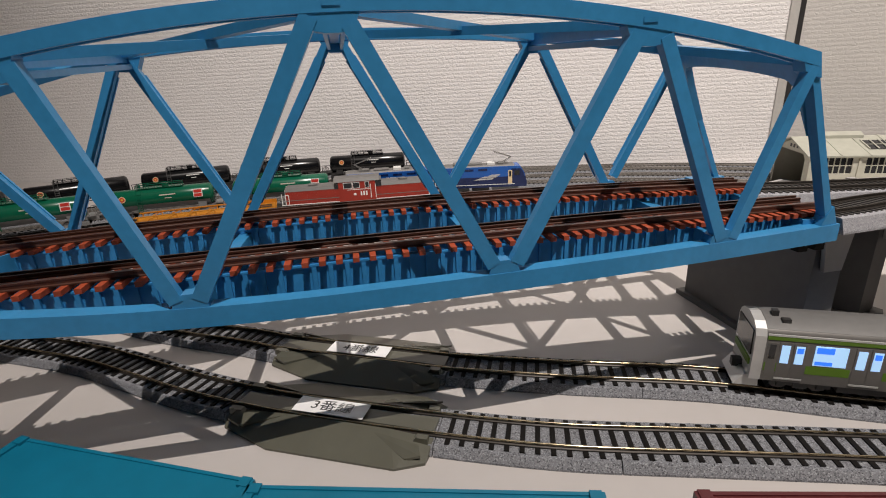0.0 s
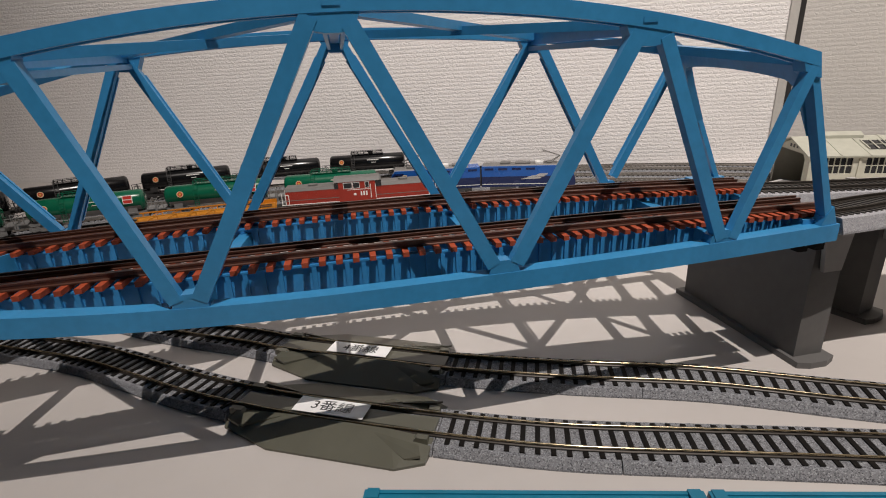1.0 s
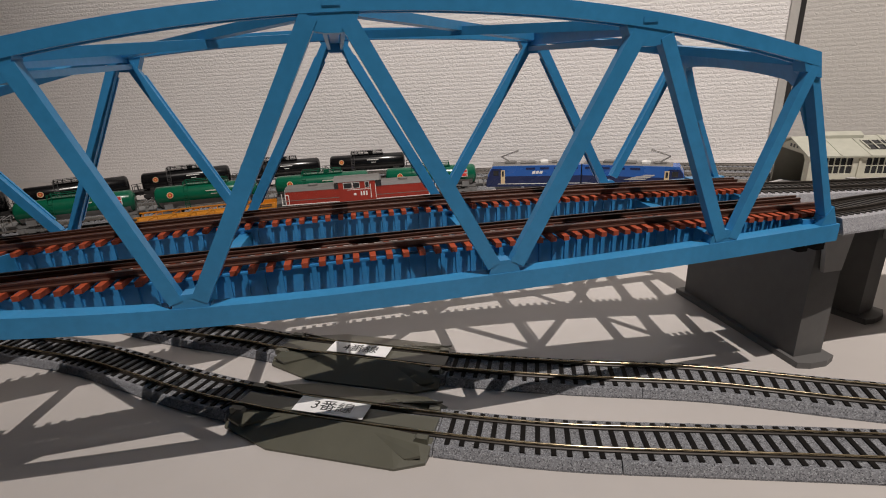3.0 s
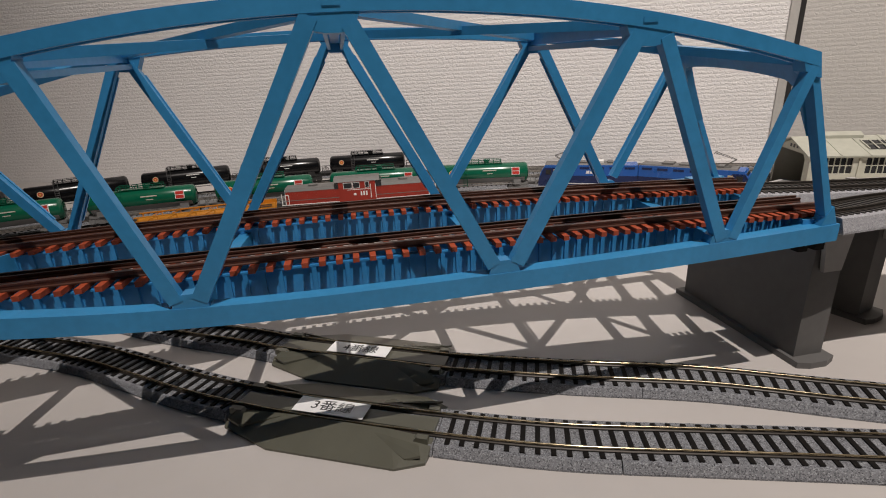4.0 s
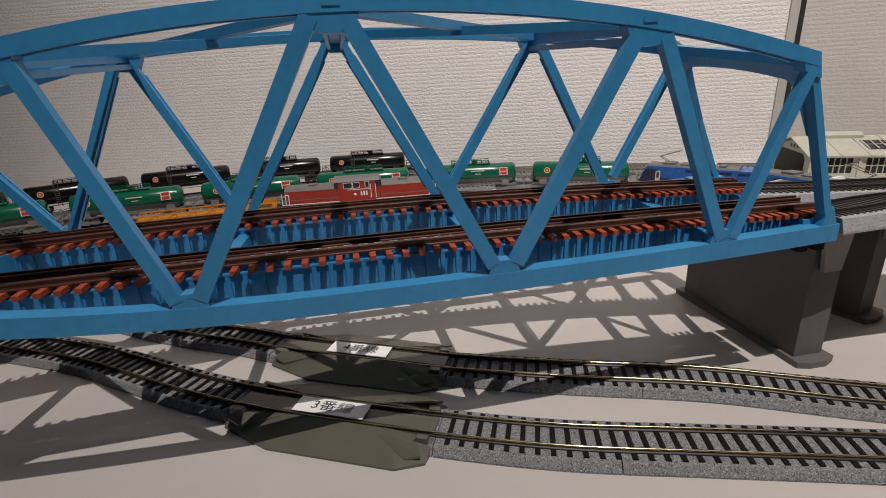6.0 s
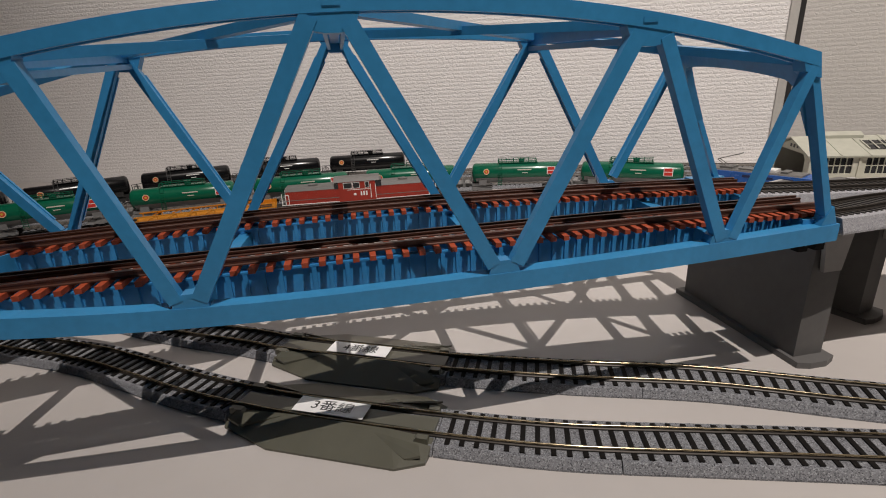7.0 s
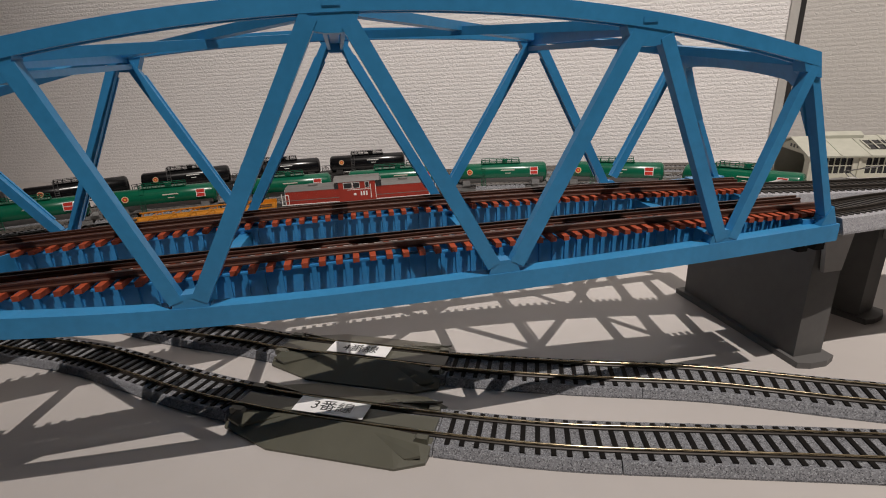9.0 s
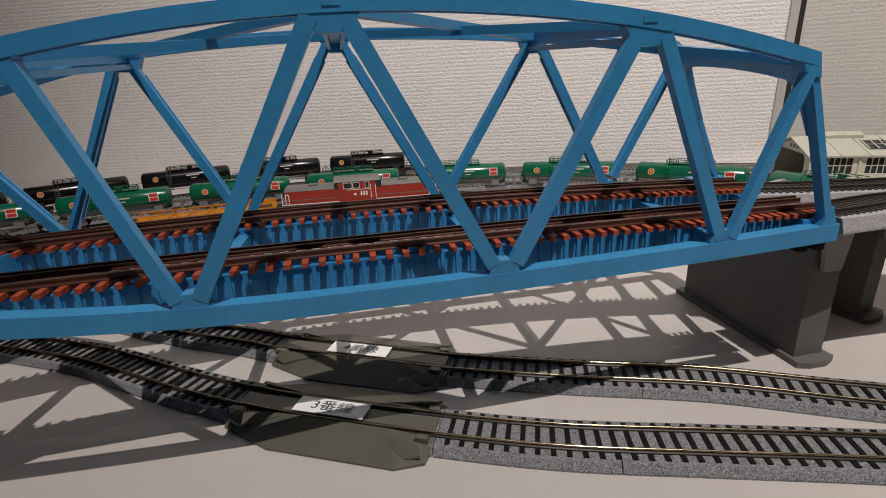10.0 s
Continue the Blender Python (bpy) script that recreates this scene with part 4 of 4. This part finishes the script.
def electric_unit(face):
    """One half of a twin electric locomotive; face is +1 with the cab at +x, -1 at -x."""
    t = thing("electric_locomotive", "deep-blue electric locomotive half with paler blue upper band and grey roof", "locomotive", "twin locomotive halves")
    L, W = 37.0, 8.8
    e = face
    low = [V(-e * L, 0, 5.0), V(e * (L + 0.3), 0, 5.0), V(e * (L + 0.4), 0, 9.0), V(e * (L - 0.7), 0, 13.4), V(-e * L, 0, 13.4)]
    bm = bmesh.new(); prism(bm, low, V(0, -W, 0), V(0, W, 0)); body = part("lower_body", bm, NAVY, t, "dark navy lower body", bevel=0.5)
    up = [V(-e * L, 0, 13.3), V(e * (L - 0.7), 0, 13.3), V(e * (L - 2.0), 0, 17.0), V(e * (L - 5.0), 0, 21.6), V(-e * L, 0, 21.6)]
    bm = bmesh.new(); prism(bm, up, V(0, -W + 0.05, 0), V(0, W - 0.05, 0)); part("upper_body", bm, SKYBLUE, t, "bright blue upper body", bevel=0.5)
    bm = bmesh.new(); prism(bm, [V(e * (L - 16), 0, 9.2), V(e * (L - 0.6), 0, 9.2), V(e * (L - 2.4), 0, 16.8), V(e * (L - 4.4), 0, 19.6), V(e * (L - 12), 0, 19.6)], V(0, -W - 0.08, 0), V(0, W + 0.08, 0)); part("cab_panel", bm, NAVY, t, "navy cab side panel")
    bm = bmesh.new(); prism(bm, [V(e * (L - 2.4), 0, 13.8), V(e * (L - 0.6), 0, 13.8), V(e * (L - 3.7), 0, 20.0), V(e * (L - 5.4), 0, 20.0)], V(0, -W + 1.2, 0), V(0, W - 1.2, 0)); part("windscreen", bm, GLASS, t, "dark raked windscreen")
    bm = bmesh.new(); box(bm, min(e * (L - 14.6), e * (L - 11.4)), max(e * (L - 14.6), e * (L - 11.4)), -W - 0.2, W + 0.2, 7.6, 18.4); door = part("cab_door", bm, CREAM, t, "cream cab door", bevel=0.2)
    bm = bmesh.new(); box(bm, min(e * (L - 13.8), e * (L - 12.2)), max(e * (L - 13.8), e * (L - 12.2)), -W - 0.35, W + 0.35, 13.4, 17.6); part("door_window", bm, GLASS, door)
    bm = bmesh.new(); box(bm, min(e * (L - 9.6), e * (L - 5.4)), max(e * (L - 9.6), e * (L - 5.4)), -W - 0.2, W + 0.2, 14.2, 18.2); part("side_window", bm, GLASS, t)
    bm = bmesh.new(); box(bm, -L + 0.4, L - 9 if e > 0 else L - 0.4, -W - 0.1, W + 0.1, 7.0, 7.5) if e > 0 else box(bm, -L + 9, L - 0.4, -W - 0.1, W + 0.1, 7.0, 7.5)
    part("stripe", bm, WHITE, t, "thin pale stripe")
    for k in range(4):
        x = -e * (L - 6) + e * k * 11
        bm = bmesh.new(); box(bm, x - 3.6, x + 3.6, -W - 0.12, W + 0.12, 18.6, 20.2); part("louvre", bm, NAVY, t, "dark ventilation louvre")
    bm = bmesh.new(); prism(bm, [V(-L + 0.6, -W + 1.4, 21.5), V(-L + 0.6, -W + 2.2, 22.6), V(-L + 0.6, W - 2.2, 22.6), V(-L + 0.6, W - 1.4, 21.5)], V(4 if e < 0 else 0, 0, 0), V(2 * L - 10, 0, 0)); part("roof", bm, ROOFGREY, t, "grey roof", bevel=0.3)
    for x0, x1, z in ((-22, -14, 24.0), (-10, 2, 23.6), (6, 12, 24.2), (15, 19, 23.8)):
        bm = bmesh.new(); box(bm, x0, x1, -4.8, 4.8, 22.4, z); part("roof_box", bm, TRAINROOF if x0 != 6 else WHITE, t, bevel=0.3)
    bm = bmesh.new()
    px = e * 18
    for s in (-2.5, 2.5):
        tube(bm, (px, s, 23.2), (px + e * 7.5, s * 0.6, 28.0), 0.28, 5)
        tube(bm, (px + e * 7.5, s * 0.6, 28.0), (px - e * 6, s, 32.5), 0.25, 5)
        tube(bm, (px - 5, s, 23.2), (px + 5, s, 23.2), 0.35, 5)
    tube(bm, (px - e * 6, -5.5, 32.5), (px - e * 6, 5.5, 32.5), 0.4, 5)
    tube(bm, (px - e * 4.6, -4.5, 32.0), (px - e * 4.6, 4.5, 32.0), 0.35, 5)
    part("pantograph", bm, ROOFGREY, t, "raised grey pantograph")
    if e > 0:
        for i, (x, z, ln) in enumerate(((-6, 11.0, 17), (-1, 12.6, 15), (6, 14.0, 10))):
            bm = bmesh.new(); prism(bm, [V(x, 0, z), V(x + ln * 0.9, 0, z + 0.4), V(x + ln, 0, z + 1.4), V(x + ln * 0.3, 0, z + 1.3)], V(0, -W - 0.16, 0), V(0, W + 0.16, 0)); part("flash", bm, SILVER, t, "silver speed flash")
    else:
        for i in range(3):
            bm = bmesh.new(); prism(bm, [V(-1 + i * 2.9, 0, 15.2), V(1.3 + i * 2.9, 0, 15.2), V(2.0 + i * 2.9, 0, 17.4), V(-0.3 + i * 2.9, 0, 17.4)], V(0, -W - 0.16, 0), V(0, W + 0.16, 0)); part("emblem", bm, WHITE, t, "white slanted emblem block")
    for x in (-20, 20):
        bm = bmesh.new(); bogie(bm, x, 15, 3.2); part("bogie", bm, GREY, t)
        for dx in (-7.5, 7.5):
            wheelset(t, x + dx, 3.2)
    bm = bmesh.new(); box(bm, -7, 7, -W + 1.5, W - 1.5, 2.4, 5.2); part("equipment_box", bm, DARK, t, bevel=0.3)
    bm = bmesh.new(); box(bm, -e * (L + 1.2) - 1.2, -e * (L + 1.2) + 1.2, -6.5, 6.5, 6, 20); part("gangway", bm, DARK, t)
    return t


def commuter_car():
    """Steel commuter carriage with green bands and lit windows; its driving end at -x."""
    t = thing("commuter_carriage", "grey steel commuter carriage with green stripes and lit windows", "train carriage")
    L, W = 45.0, 8.7
    prof = [V(0, -W, 5), V(0, -W - 0.1, 9), V(0, -W, 20.5), V(0, -W + 1.2, 22.6), V(0, -W + 3.6, 24.2), V(0, 0, 25.2), V(0, W - 3.6, 24.2), V(0, W - 1.2, 22.6), V(0, W, 20.5), V(0, W + 0.1, 9), V(0, W, 5)]
    bm = bmesh.new(); prism(bm, prof, V(-L + 4.5, 0, 0), V(L, 0, 0)); body = part("body", bm, STEEL, t, smooth=True)
    roof = [p for p in prof if p.z > 22]
    bm = bmesh.new(); prism(bm, [p + V(0, 0, 0.12) for p in roof], V(-L + 4.6, 0, 0), V(L - 0.1, 0, 0)); part("roof", bm, TRAINROOF, t, "dull grey roof", smooth=True)
    nose = [p * 1.0 for p in prof]
    bm = bmesh.new(); prism(bm, nose, V(-L + 1.4, 0, 0), V(-L + 4.5, 0, 0)); front = part("front_mask", bm, SILVER, t, "pale silver front mask", bevel=0.9)
    bm = bmesh.new(); prism(bm, [V(0, -W + 1.4, 13), V(0, W - 1.4, 13), V(0, W - 1.8, 21.4), V(0, -W + 1.8, 21.4)], V(-L + 1.0, 0, 0), V(-L + 1.6, 0, 0)); part("windscreen", bm, GLASS, front, "black windscreen panel")
    bm = bmesh.new(); box(bm, -L + 0.9, -L + 1.6, -W + 1.4, W - 1.4, 9.4, 11.6); part("front_stripe", bm, LIME, front, "green front stripe")
    bm = bmesh.new(); prism(bm, [V(-L - 2.2, 0, 1.4), V(-L + 5, 0, 1.4), V(-L + 4.6, 0, 5.4), V(-L + 0.6, 0, 5.4)], V(0, -7.0, 0), V(0, 7.0, 0)); part("skirt", bm, SILVER, front, "pale skirt below the front", bevel=0.3)
    bm = bmesh.new(); box(bm, -L - 1.6, -L + 1.6, -1.2, 1.2, 4.6, 7.4); part("coupler", bm, DARK, t)
    for s in (-1, 1):
        y0, y1 = sorted((s * (W + 0.16), s * (W - 0.2)))
        bm = bmesh.new(); box(bm, -L + 4.7, L - 0.2, y0, y1, 19.6, 20.9); part("cantrail_stripe", bm, LIME, body, "green stripe under the roof")
        bm = bmesh.new(); box(bm, -L + 4.7, L - 0.2, y0 - 0.05, y1 + 0.05, 20.95, 21.5); part("gutter", bm, SILVER, body)
        xs = [-33 + 20.0 * k for k in range(4)]
        bm = bmesh.new(); box(bm, -L + 5.2, -L + 8.0, y0 - 0.02, y1 + 0.02, 7.0, 18.6); part("cab_door", bm, STEEL, body)
        bm = bmesh.new(); box(bm, -L + 5.6, -L + 7.4, y0 - 0.05, y1 + 0.05, 13, 18); part("door_window", bm, GLASS, body)
        bm = bmesh.new(); box(bm, -L + 4.8, -L + 9.0, y0 - 0.01, y1 + 0.01, 8.6, 11.6); part("waist_stripe", bm, LIME, body, "green waist stripe")
        for i, x in enumerate(xs):
            for dx in (-3.7, 0.2):
                bm = bmesh.new(); box(bm, x + dx, x + dx + 3.5, y0 - 0.03, y1 + 0.03, 6.6, 19.0); dr = part("sliding_door", bm, STEEL, body)
                bm = bmesh.new(); box(bm, x + dx + 0.6, x + dx + 2.9, y0 - 0.14, y1 + 0.14, 11.8, 18.0); dw = part("door_window", bm, LITWIN, dr, "window lit cold blue from inside", bevel=0.4)
                if dx > 0:
                    bm = bmesh.new(); box(bm, x + dx + 0.9, x + dx + 2.6, y0 - 0.2, y1 + 0.2, 15.6, 17.4); part("blind", bm, LITBLUE, dw, "strong blue lit blind")
            bm = bmesh.new(); box(bm, x - 3.8, x + 3.8, y0 - 0.2, y1 + 0.2, 6.0, 6.5); part("door_step", bm, SILVER, body)
            if i < 3:
                a, b = x + 5.8, x + 14.4
                bm = bmesh.new(); box(bm, a, b, y0 - 0.1, y1 + 0.1, 11.9, 18.6); wn = part("window", bm, LITWIN, body, "window lit cold blue from inside", bevel=0.5)
                bm = bmesh.new(); box(bm, a + 0.4, a + 5.0, y0 - 0.16, y1 + 0.16, 16.2, 18.2); part("blind", bm, LITBLUE, wn, "strong blue lit blind")
                bm = bmesh.new(); box(bm, a + 0.4, a + 5.0, y0 - 0.16, y1 + 0.16, 12.2, 13.4); part("seat_back", bm, LITBLUE, wn, "strong blue lit seat back")
                bm = bmesh.new(); box(bm, x + 4.2, x + 15.8, y0 - 0.01, y1 + 0.01, 8.6, 11.4); part("waist_stripe", bm, LIME, body, "green waist stripe")
    for x in (-38, -36):
        bm = bmesh.new(); box(bm, x, x + 1.8, -2.6, -0.6, 24.8, 26.6) if x == -38 else box(bm, x, x + 2.4, -5.6, -3.8, 23.6, 25.2); part("roof_fitting", bm, DARK, t, bevel=0.3)
    for x in (-28, 28):
        bm = bmesh.new(); bogie(bm, x, 11, 2.9); part("bogie", bm, DARK, t)
        for dx in (-5.5, 5.5):
            wheelset(t, x + dx, 2.9)
    bm = bmesh.new(); box(bm, -18, -4, -6.4, 6.4, 1.6, 5.2); box(bm, 2, 17, -6.4, 6.4, 1.8, 5.2); part("equipment_box", bm, DARK, t, bevel=0.3)
    for ob in t.children_recursive:
        ob.data.transform(Matrix.Scale(0.9, 4))
    return t


def container(material, length, label):
    t = thing("freight_container", label, "container", "containers on the front train")
    L, W, H = length / 2, 7.6, 19.0
    bm = bmesh.new(); box(bm, -L, L, -W, W, 0.0, H); body = part("body", bm, material, t, bevel=0.3)
    for s in (-1, 1):
        bm = bmesh.new()
        box(bm, s * L - 0.9, s * L + 0.9, -W - 0.25, W + 0.25, 0.1, H + 0.4)
        part("end_frame", bm, material, t, bevel=0.25)
    for s in (-1, 1):
        bm = bmesh.new(); box(bm, -L, L, s * W - 0.35, s * W + 0.35, H - 1.2, H + 0.25); part("top_rail", bm, material, t, bevel=0.15)
        for k in range(2):
            bm = bmesh.new(); x = (-1 if k else 1) * (L - 0.6); box(bm, x - 1.0, x + 1.0, s * (W - 0.6) - 1.0, s * (W - 0.6) + 1.0, H, H + 0.6); part("corner_casting", bm, material, t, bevel=0.2)
    return t


def flat_wagon(length):
    t = thing("container_wagon", "blue-grey container flat wagon on the front track", "wagon", "container wagons")
    L = length / 2
    bm = bmesh.new(); box(bm, -L, L, -1.6, 1.6, 4.2, 7.0); part("spine", bm, DARK, t, bevel=0.2)
    bm = bmesh.new(); box(bm, -L, L, -7.2, 7.2, 6.2, 7.2); part("deck", bm, DARK, t, bevel=0.2)
    for s in (-1, 1):
        bm = bmesh.new(); bogie(bm, s * (L - 13), 11, 2.8); part("bogie", bm, DARK, t)
        for dx in (-5.5, 5.5):
            wheelset(t, s * (L - 13) + dx, 2.8)
    return t


# engine shed beyond the viaduct
def engine_shed():
    t = thing("engine_shed", "ivory plastic engine shed with gabled roof and roof lights", "building")
    t.matrix_basis = pose(263 * M, 340 * M, 0, 0, 0, -14)
    W, L, E_, RZ = 62.0, 210.0, 30.6, 39.6
    # long wall toward the room, with openings
    cells = 7
    cw = L / cells
    for i in range(cells):
        x = i * cw
        for (x0, x1, z0, z1) in ((x, x + 4, 0, E_), (x + cw - 4, x + cw, 0, E_), (x + 4, x + cw - 4, 0, 3), (x + 4, x + cw - 4, 14.5, 18.5), (x + 4, x + cw - 4, 29.5, E_)):
            bm = bmesh.new(); box(bm, x0, x1, 0, 1.6, z0, z1); part("wall_panel", bm, SHED, t)
        for z0, z1 in ((3, 14.5), (18.5, 29.5)):
            bm = bmesh.new(); box(bm, x + 4, x + cw - 4, 1.0, 1.3, z0, z1); win = part("window", bm, GLASS, t, "dark paned window")
            for k in range(1, 6):
                bm = bmesh.new(); xx = x + 4 + (cw - 8) * k / 6; box(bm, xx - 0.3, xx + 0.3, 0.5, 1.1, z0, z1); part("glazing_bar", bm, SHED, win)
            bm = bmesh.new(); box(bm, x + 4, x + cw - 4, 0.5, 1.1, (z0 + z1) / 2 - 0.3, (z0 + z1) / 2 + 0.3); part("glazing_bar", bm, SHED, win)
        bm = bmesh.new(); box(bm, x - 0.8, x + 0.8, -0.8, 0.2, 0, E_); part("pilaster", bm, SHED, t)
    bm = bmesh.new(); box(bm, 0, L, W - 1.6, W, 0, E_); part("wall_panel", bm, SHED, t)
    # gable with a wide opening
    for pts in ([V(0, 0, 0), V(0, 9, 0), V(0, 9, 27), V(0, 13, 31.0), V(0, 13, E_), V(0, 0, E_)], [V(0, W - 3, 0), V(0, W, 0), V(0, W, E_), V(0, W - 7, E_), V(0, W - 7, 31.0), V(0, W - 3, 27)],
                [V(0, 13, 31.0), V(0, W - 7, 31.0), V(0, W - 7, E_), V(0, 13, E_)], [V(0, 0, E_), V(0, W, E_), V(0, W / 2, RZ)]):
        bm = bmesh.new(); prism(bm, pts, V(0, 0, 0), V(1.6, 0, 0)); part("gable_panel", bm, SHED, t)
    bm = bmesh.new(); box(bm, L - 1.6, L, 1.6, W - 1.6, 0, E_); part("wall_panel", bm, SHED, t)
    for k in range(4):
        bm = bmesh.new(); y = 17 + k * 5.4; box(bm, -0.25, 0.1, y, y + 2.6, 33.2, 35.6); part("sign_bar", bm, DARK, t, "dark sign character block")
    # Dark sheet behind the opening; the shed's dim inside is put into its colour.
    bm = bmesh.new(); box(bm, 60, 61.5, 2, W - 2, 0, 28); part("inner_wall", bm, PIER, t)
    for y in (14, 22, 30, 38):
        bm = bmesh.new(); box(bm, 22, 23, y - 0.6, y + 0.6, 0, 27); part("inner_post", bm, SHED, t)
    bm = bmesh.new(); bar(bm, (22.5, 14, 4), (22.5, 38, 26), 0.8, 1.0, (1, 0, 0)); part("inner_brace", bm, SHED, t)
    # roof slopes with roof lights and a ridge ventilator
    for y0, y1 in ((-2.2, W / 2), (W + 2.2, W / 2)):
        k = (RZ - E_) / (W / 2)
        za = E_ - 2.2 * k + 0.3
        bm = bmesh.new(); prism(bm, [V(-3, y0, za), V(-3, y1, RZ + 0.3), V(-3, y1, RZ + 1.4), V(-3, y0, za + 1.1)], V(0, 0, 0), V(L + 6, 0, 0)); sl = part("roof_slope", bm, SHEDROOF, t, bevel=0.15)
        for i in range(1, 12):
            x = i * L / 12
            bm = bmesh.new(); bar(bm, (x, y0, za + 1.2), (x, y1, RZ + 1.5), 0.7, 0.5, (1, 0, 0)); part("roof_seam", bm, SHEDROOF, sl)
        for i in range(4):
            x = 38 + i * 28
            a, b = 0.28, 0.72
            p = lambda f, xx, dz: V(xx, y0 + (y1 - y0) * f, za + (RZ + 0.3 - za) * f + dz)
            bm = bmesh.new(); prism(bm, [p(a, x, 1.2), p(a, x + 22, 1.2), p(b, x + 22, 1.2), p(b, x, 1.2)], V(0, 0, 0), V(0, 0, 0.25)); lt = part("roof_light", bm, GLASS, sl, "dark roof light")
            for j in range(5):
                xx = x + 22 * j / 4
                bm = bmesh.new(); bar(bm, p(a, xx, 1.7), p(b, xx, 1.7), 0.8, 0.6, (1, 0, 0)); part("glazing_bar", bm, SHEDROOF, lt)
            bm = bmesh.new(); bar(bm, p(0.5, x, 1.7), p(0.5, x + 22, 1.7), 0.8, 0.5, (0, 1, 0)); part("glazing_bar", bm, SHEDROOF, lt)
    bm = bmesh.new(); prism(bm, [V(12, W / 2 - 5, RZ - 0.8), V(12, W / 2 - 5, RZ + 2.2), V(12, W / 2, RZ + 4.6), V(12, W / 2 + 5, RZ + 2.2), V(12, W / 2 + 5, RZ - 0.8)], V(0, 0, 0), V(30, 0, 0)); part("ridge_ventilator", bm, SHEDROOF, t, bevel=0.2)
    return t


engine_shed()

# black tank wagons standing on their track
first = tank_wagon(BLACKTANK, "gloss black tank wagon standing on a yard track", False)
end_s = BLACK_PATH.near_x(-33)
first.matrix_basis = BLACK_PATH.pose_at(end_s - 38, 58, RAIL_Z)
for i in range(1, 7):
    copy_thing(first, BLACK_PATH.pose_at(end_s - 38 - 84 * i, 58, RAIL_Z))

loco_red = red_locomotive()
loco_red.matrix_basis = RED_PATH.pose_at(RED_PATH.near_x(-61.5), 70, RAIL_Z)
wag = orange_wagon()
wag.matrix_basis = RED_PATH.pose_at(RED_PATH.near_x(-169), 64, RAIL_Z)

# moving trains
GREEN_LABEL = "glossy green tank wagon with grey belly in a moving train"
green = [tank_wagon(GREEN, GREEN_LABEL, True)]
for i in range(10):
    green.append(copy_thing(green[0], pose(0, 0, 0)))
lead, trail = electric_unit(1), electric_unit(-1)
emu = commuter_car()
FRONT = Path([(-420, 118), (-260, 107), (-150, 88), (-95, 75.2), (-74, 69.6), (-51, 63.2), (-37, 59.6), (-15, 55.8), (22, 53.0), (80, 49), (160, 44), (300, 36), (700, 20), (1150, 5)])
track("front_track", FRONT, FRONT.near_x(-400), FRONT.near_x(1100), "grey-ballasted model track carrying the container wagons", ties="joined", tie=6, group="sidings on the table")
boxes = [container(TEAL, 53, "teal steel freight container riding a flat wagon"), container(TEAL, 58, "teal steel freight container riding a flat wagon"), container(MAROON, 53, "dark maroon freight container riding a flat wagon")]
flats = [flat_wagon(114), flat_wagon(112)]


def motions():
    times = [i * 0.5 for i in range(21)]
    # electric locomotive and green tank train along the curved yard track
    nose0 = GREEN_PATH.near_x(71.0)
    gone = lambda t: float(np.interp(t, [0, 1, 2.5, 4.5, 5.5, 7.5, 8.0, 8.5, 9.0, 9.5, 10.0], [0, 39.2, 99, 184.5, 222, 299, 318, 336, 354, 379, 409]))
    for ob, back in [(lead, 37.5), (trail, 37.5 + 77)] + [(g, 37.5 + 77 + 84 + 88.0 * i) for i, g in enumerate(green)]:
        walk(ob, [(t, GREEN_PATH.pose_at(nose0 - back + gone(t), 46, RAIL_Z)) for t in times])
    # commuter carriage leaving to the right
    tail = T4.near_x(88.5)
    far = lambda t: 125 * t if t < 3 else 375 + 125 * (1 - math.exp(-(t - 3)))
    walk(emu, [(t, T4.pose_at(tail + 39.5 + far(t), 50, RAIL_Z)) for t in times])
    # container train on the front track
    s0 = FRONT.near_x(-88.7)
    run = lambda t: 75 * t + 1.2 * min(t, 3.0) ** 2
    mids = [26.5, 55.5 + 29, 55.5 + 60 + 14 + 26.5]
    for ob, m in zip(boxes, mids):
        walk(ob, [(t, FRONT.pose_at(s0 + m + run(t), 30, RAIL_Z + 7.2)) for t in times])
    for ob, m in zip(flats, (57, 129 + 56)):
        walk(ob, [(t, FRONT.pose_at(s0 + m + run(t), 70, RAIL_Z)) for t in times])


motions()
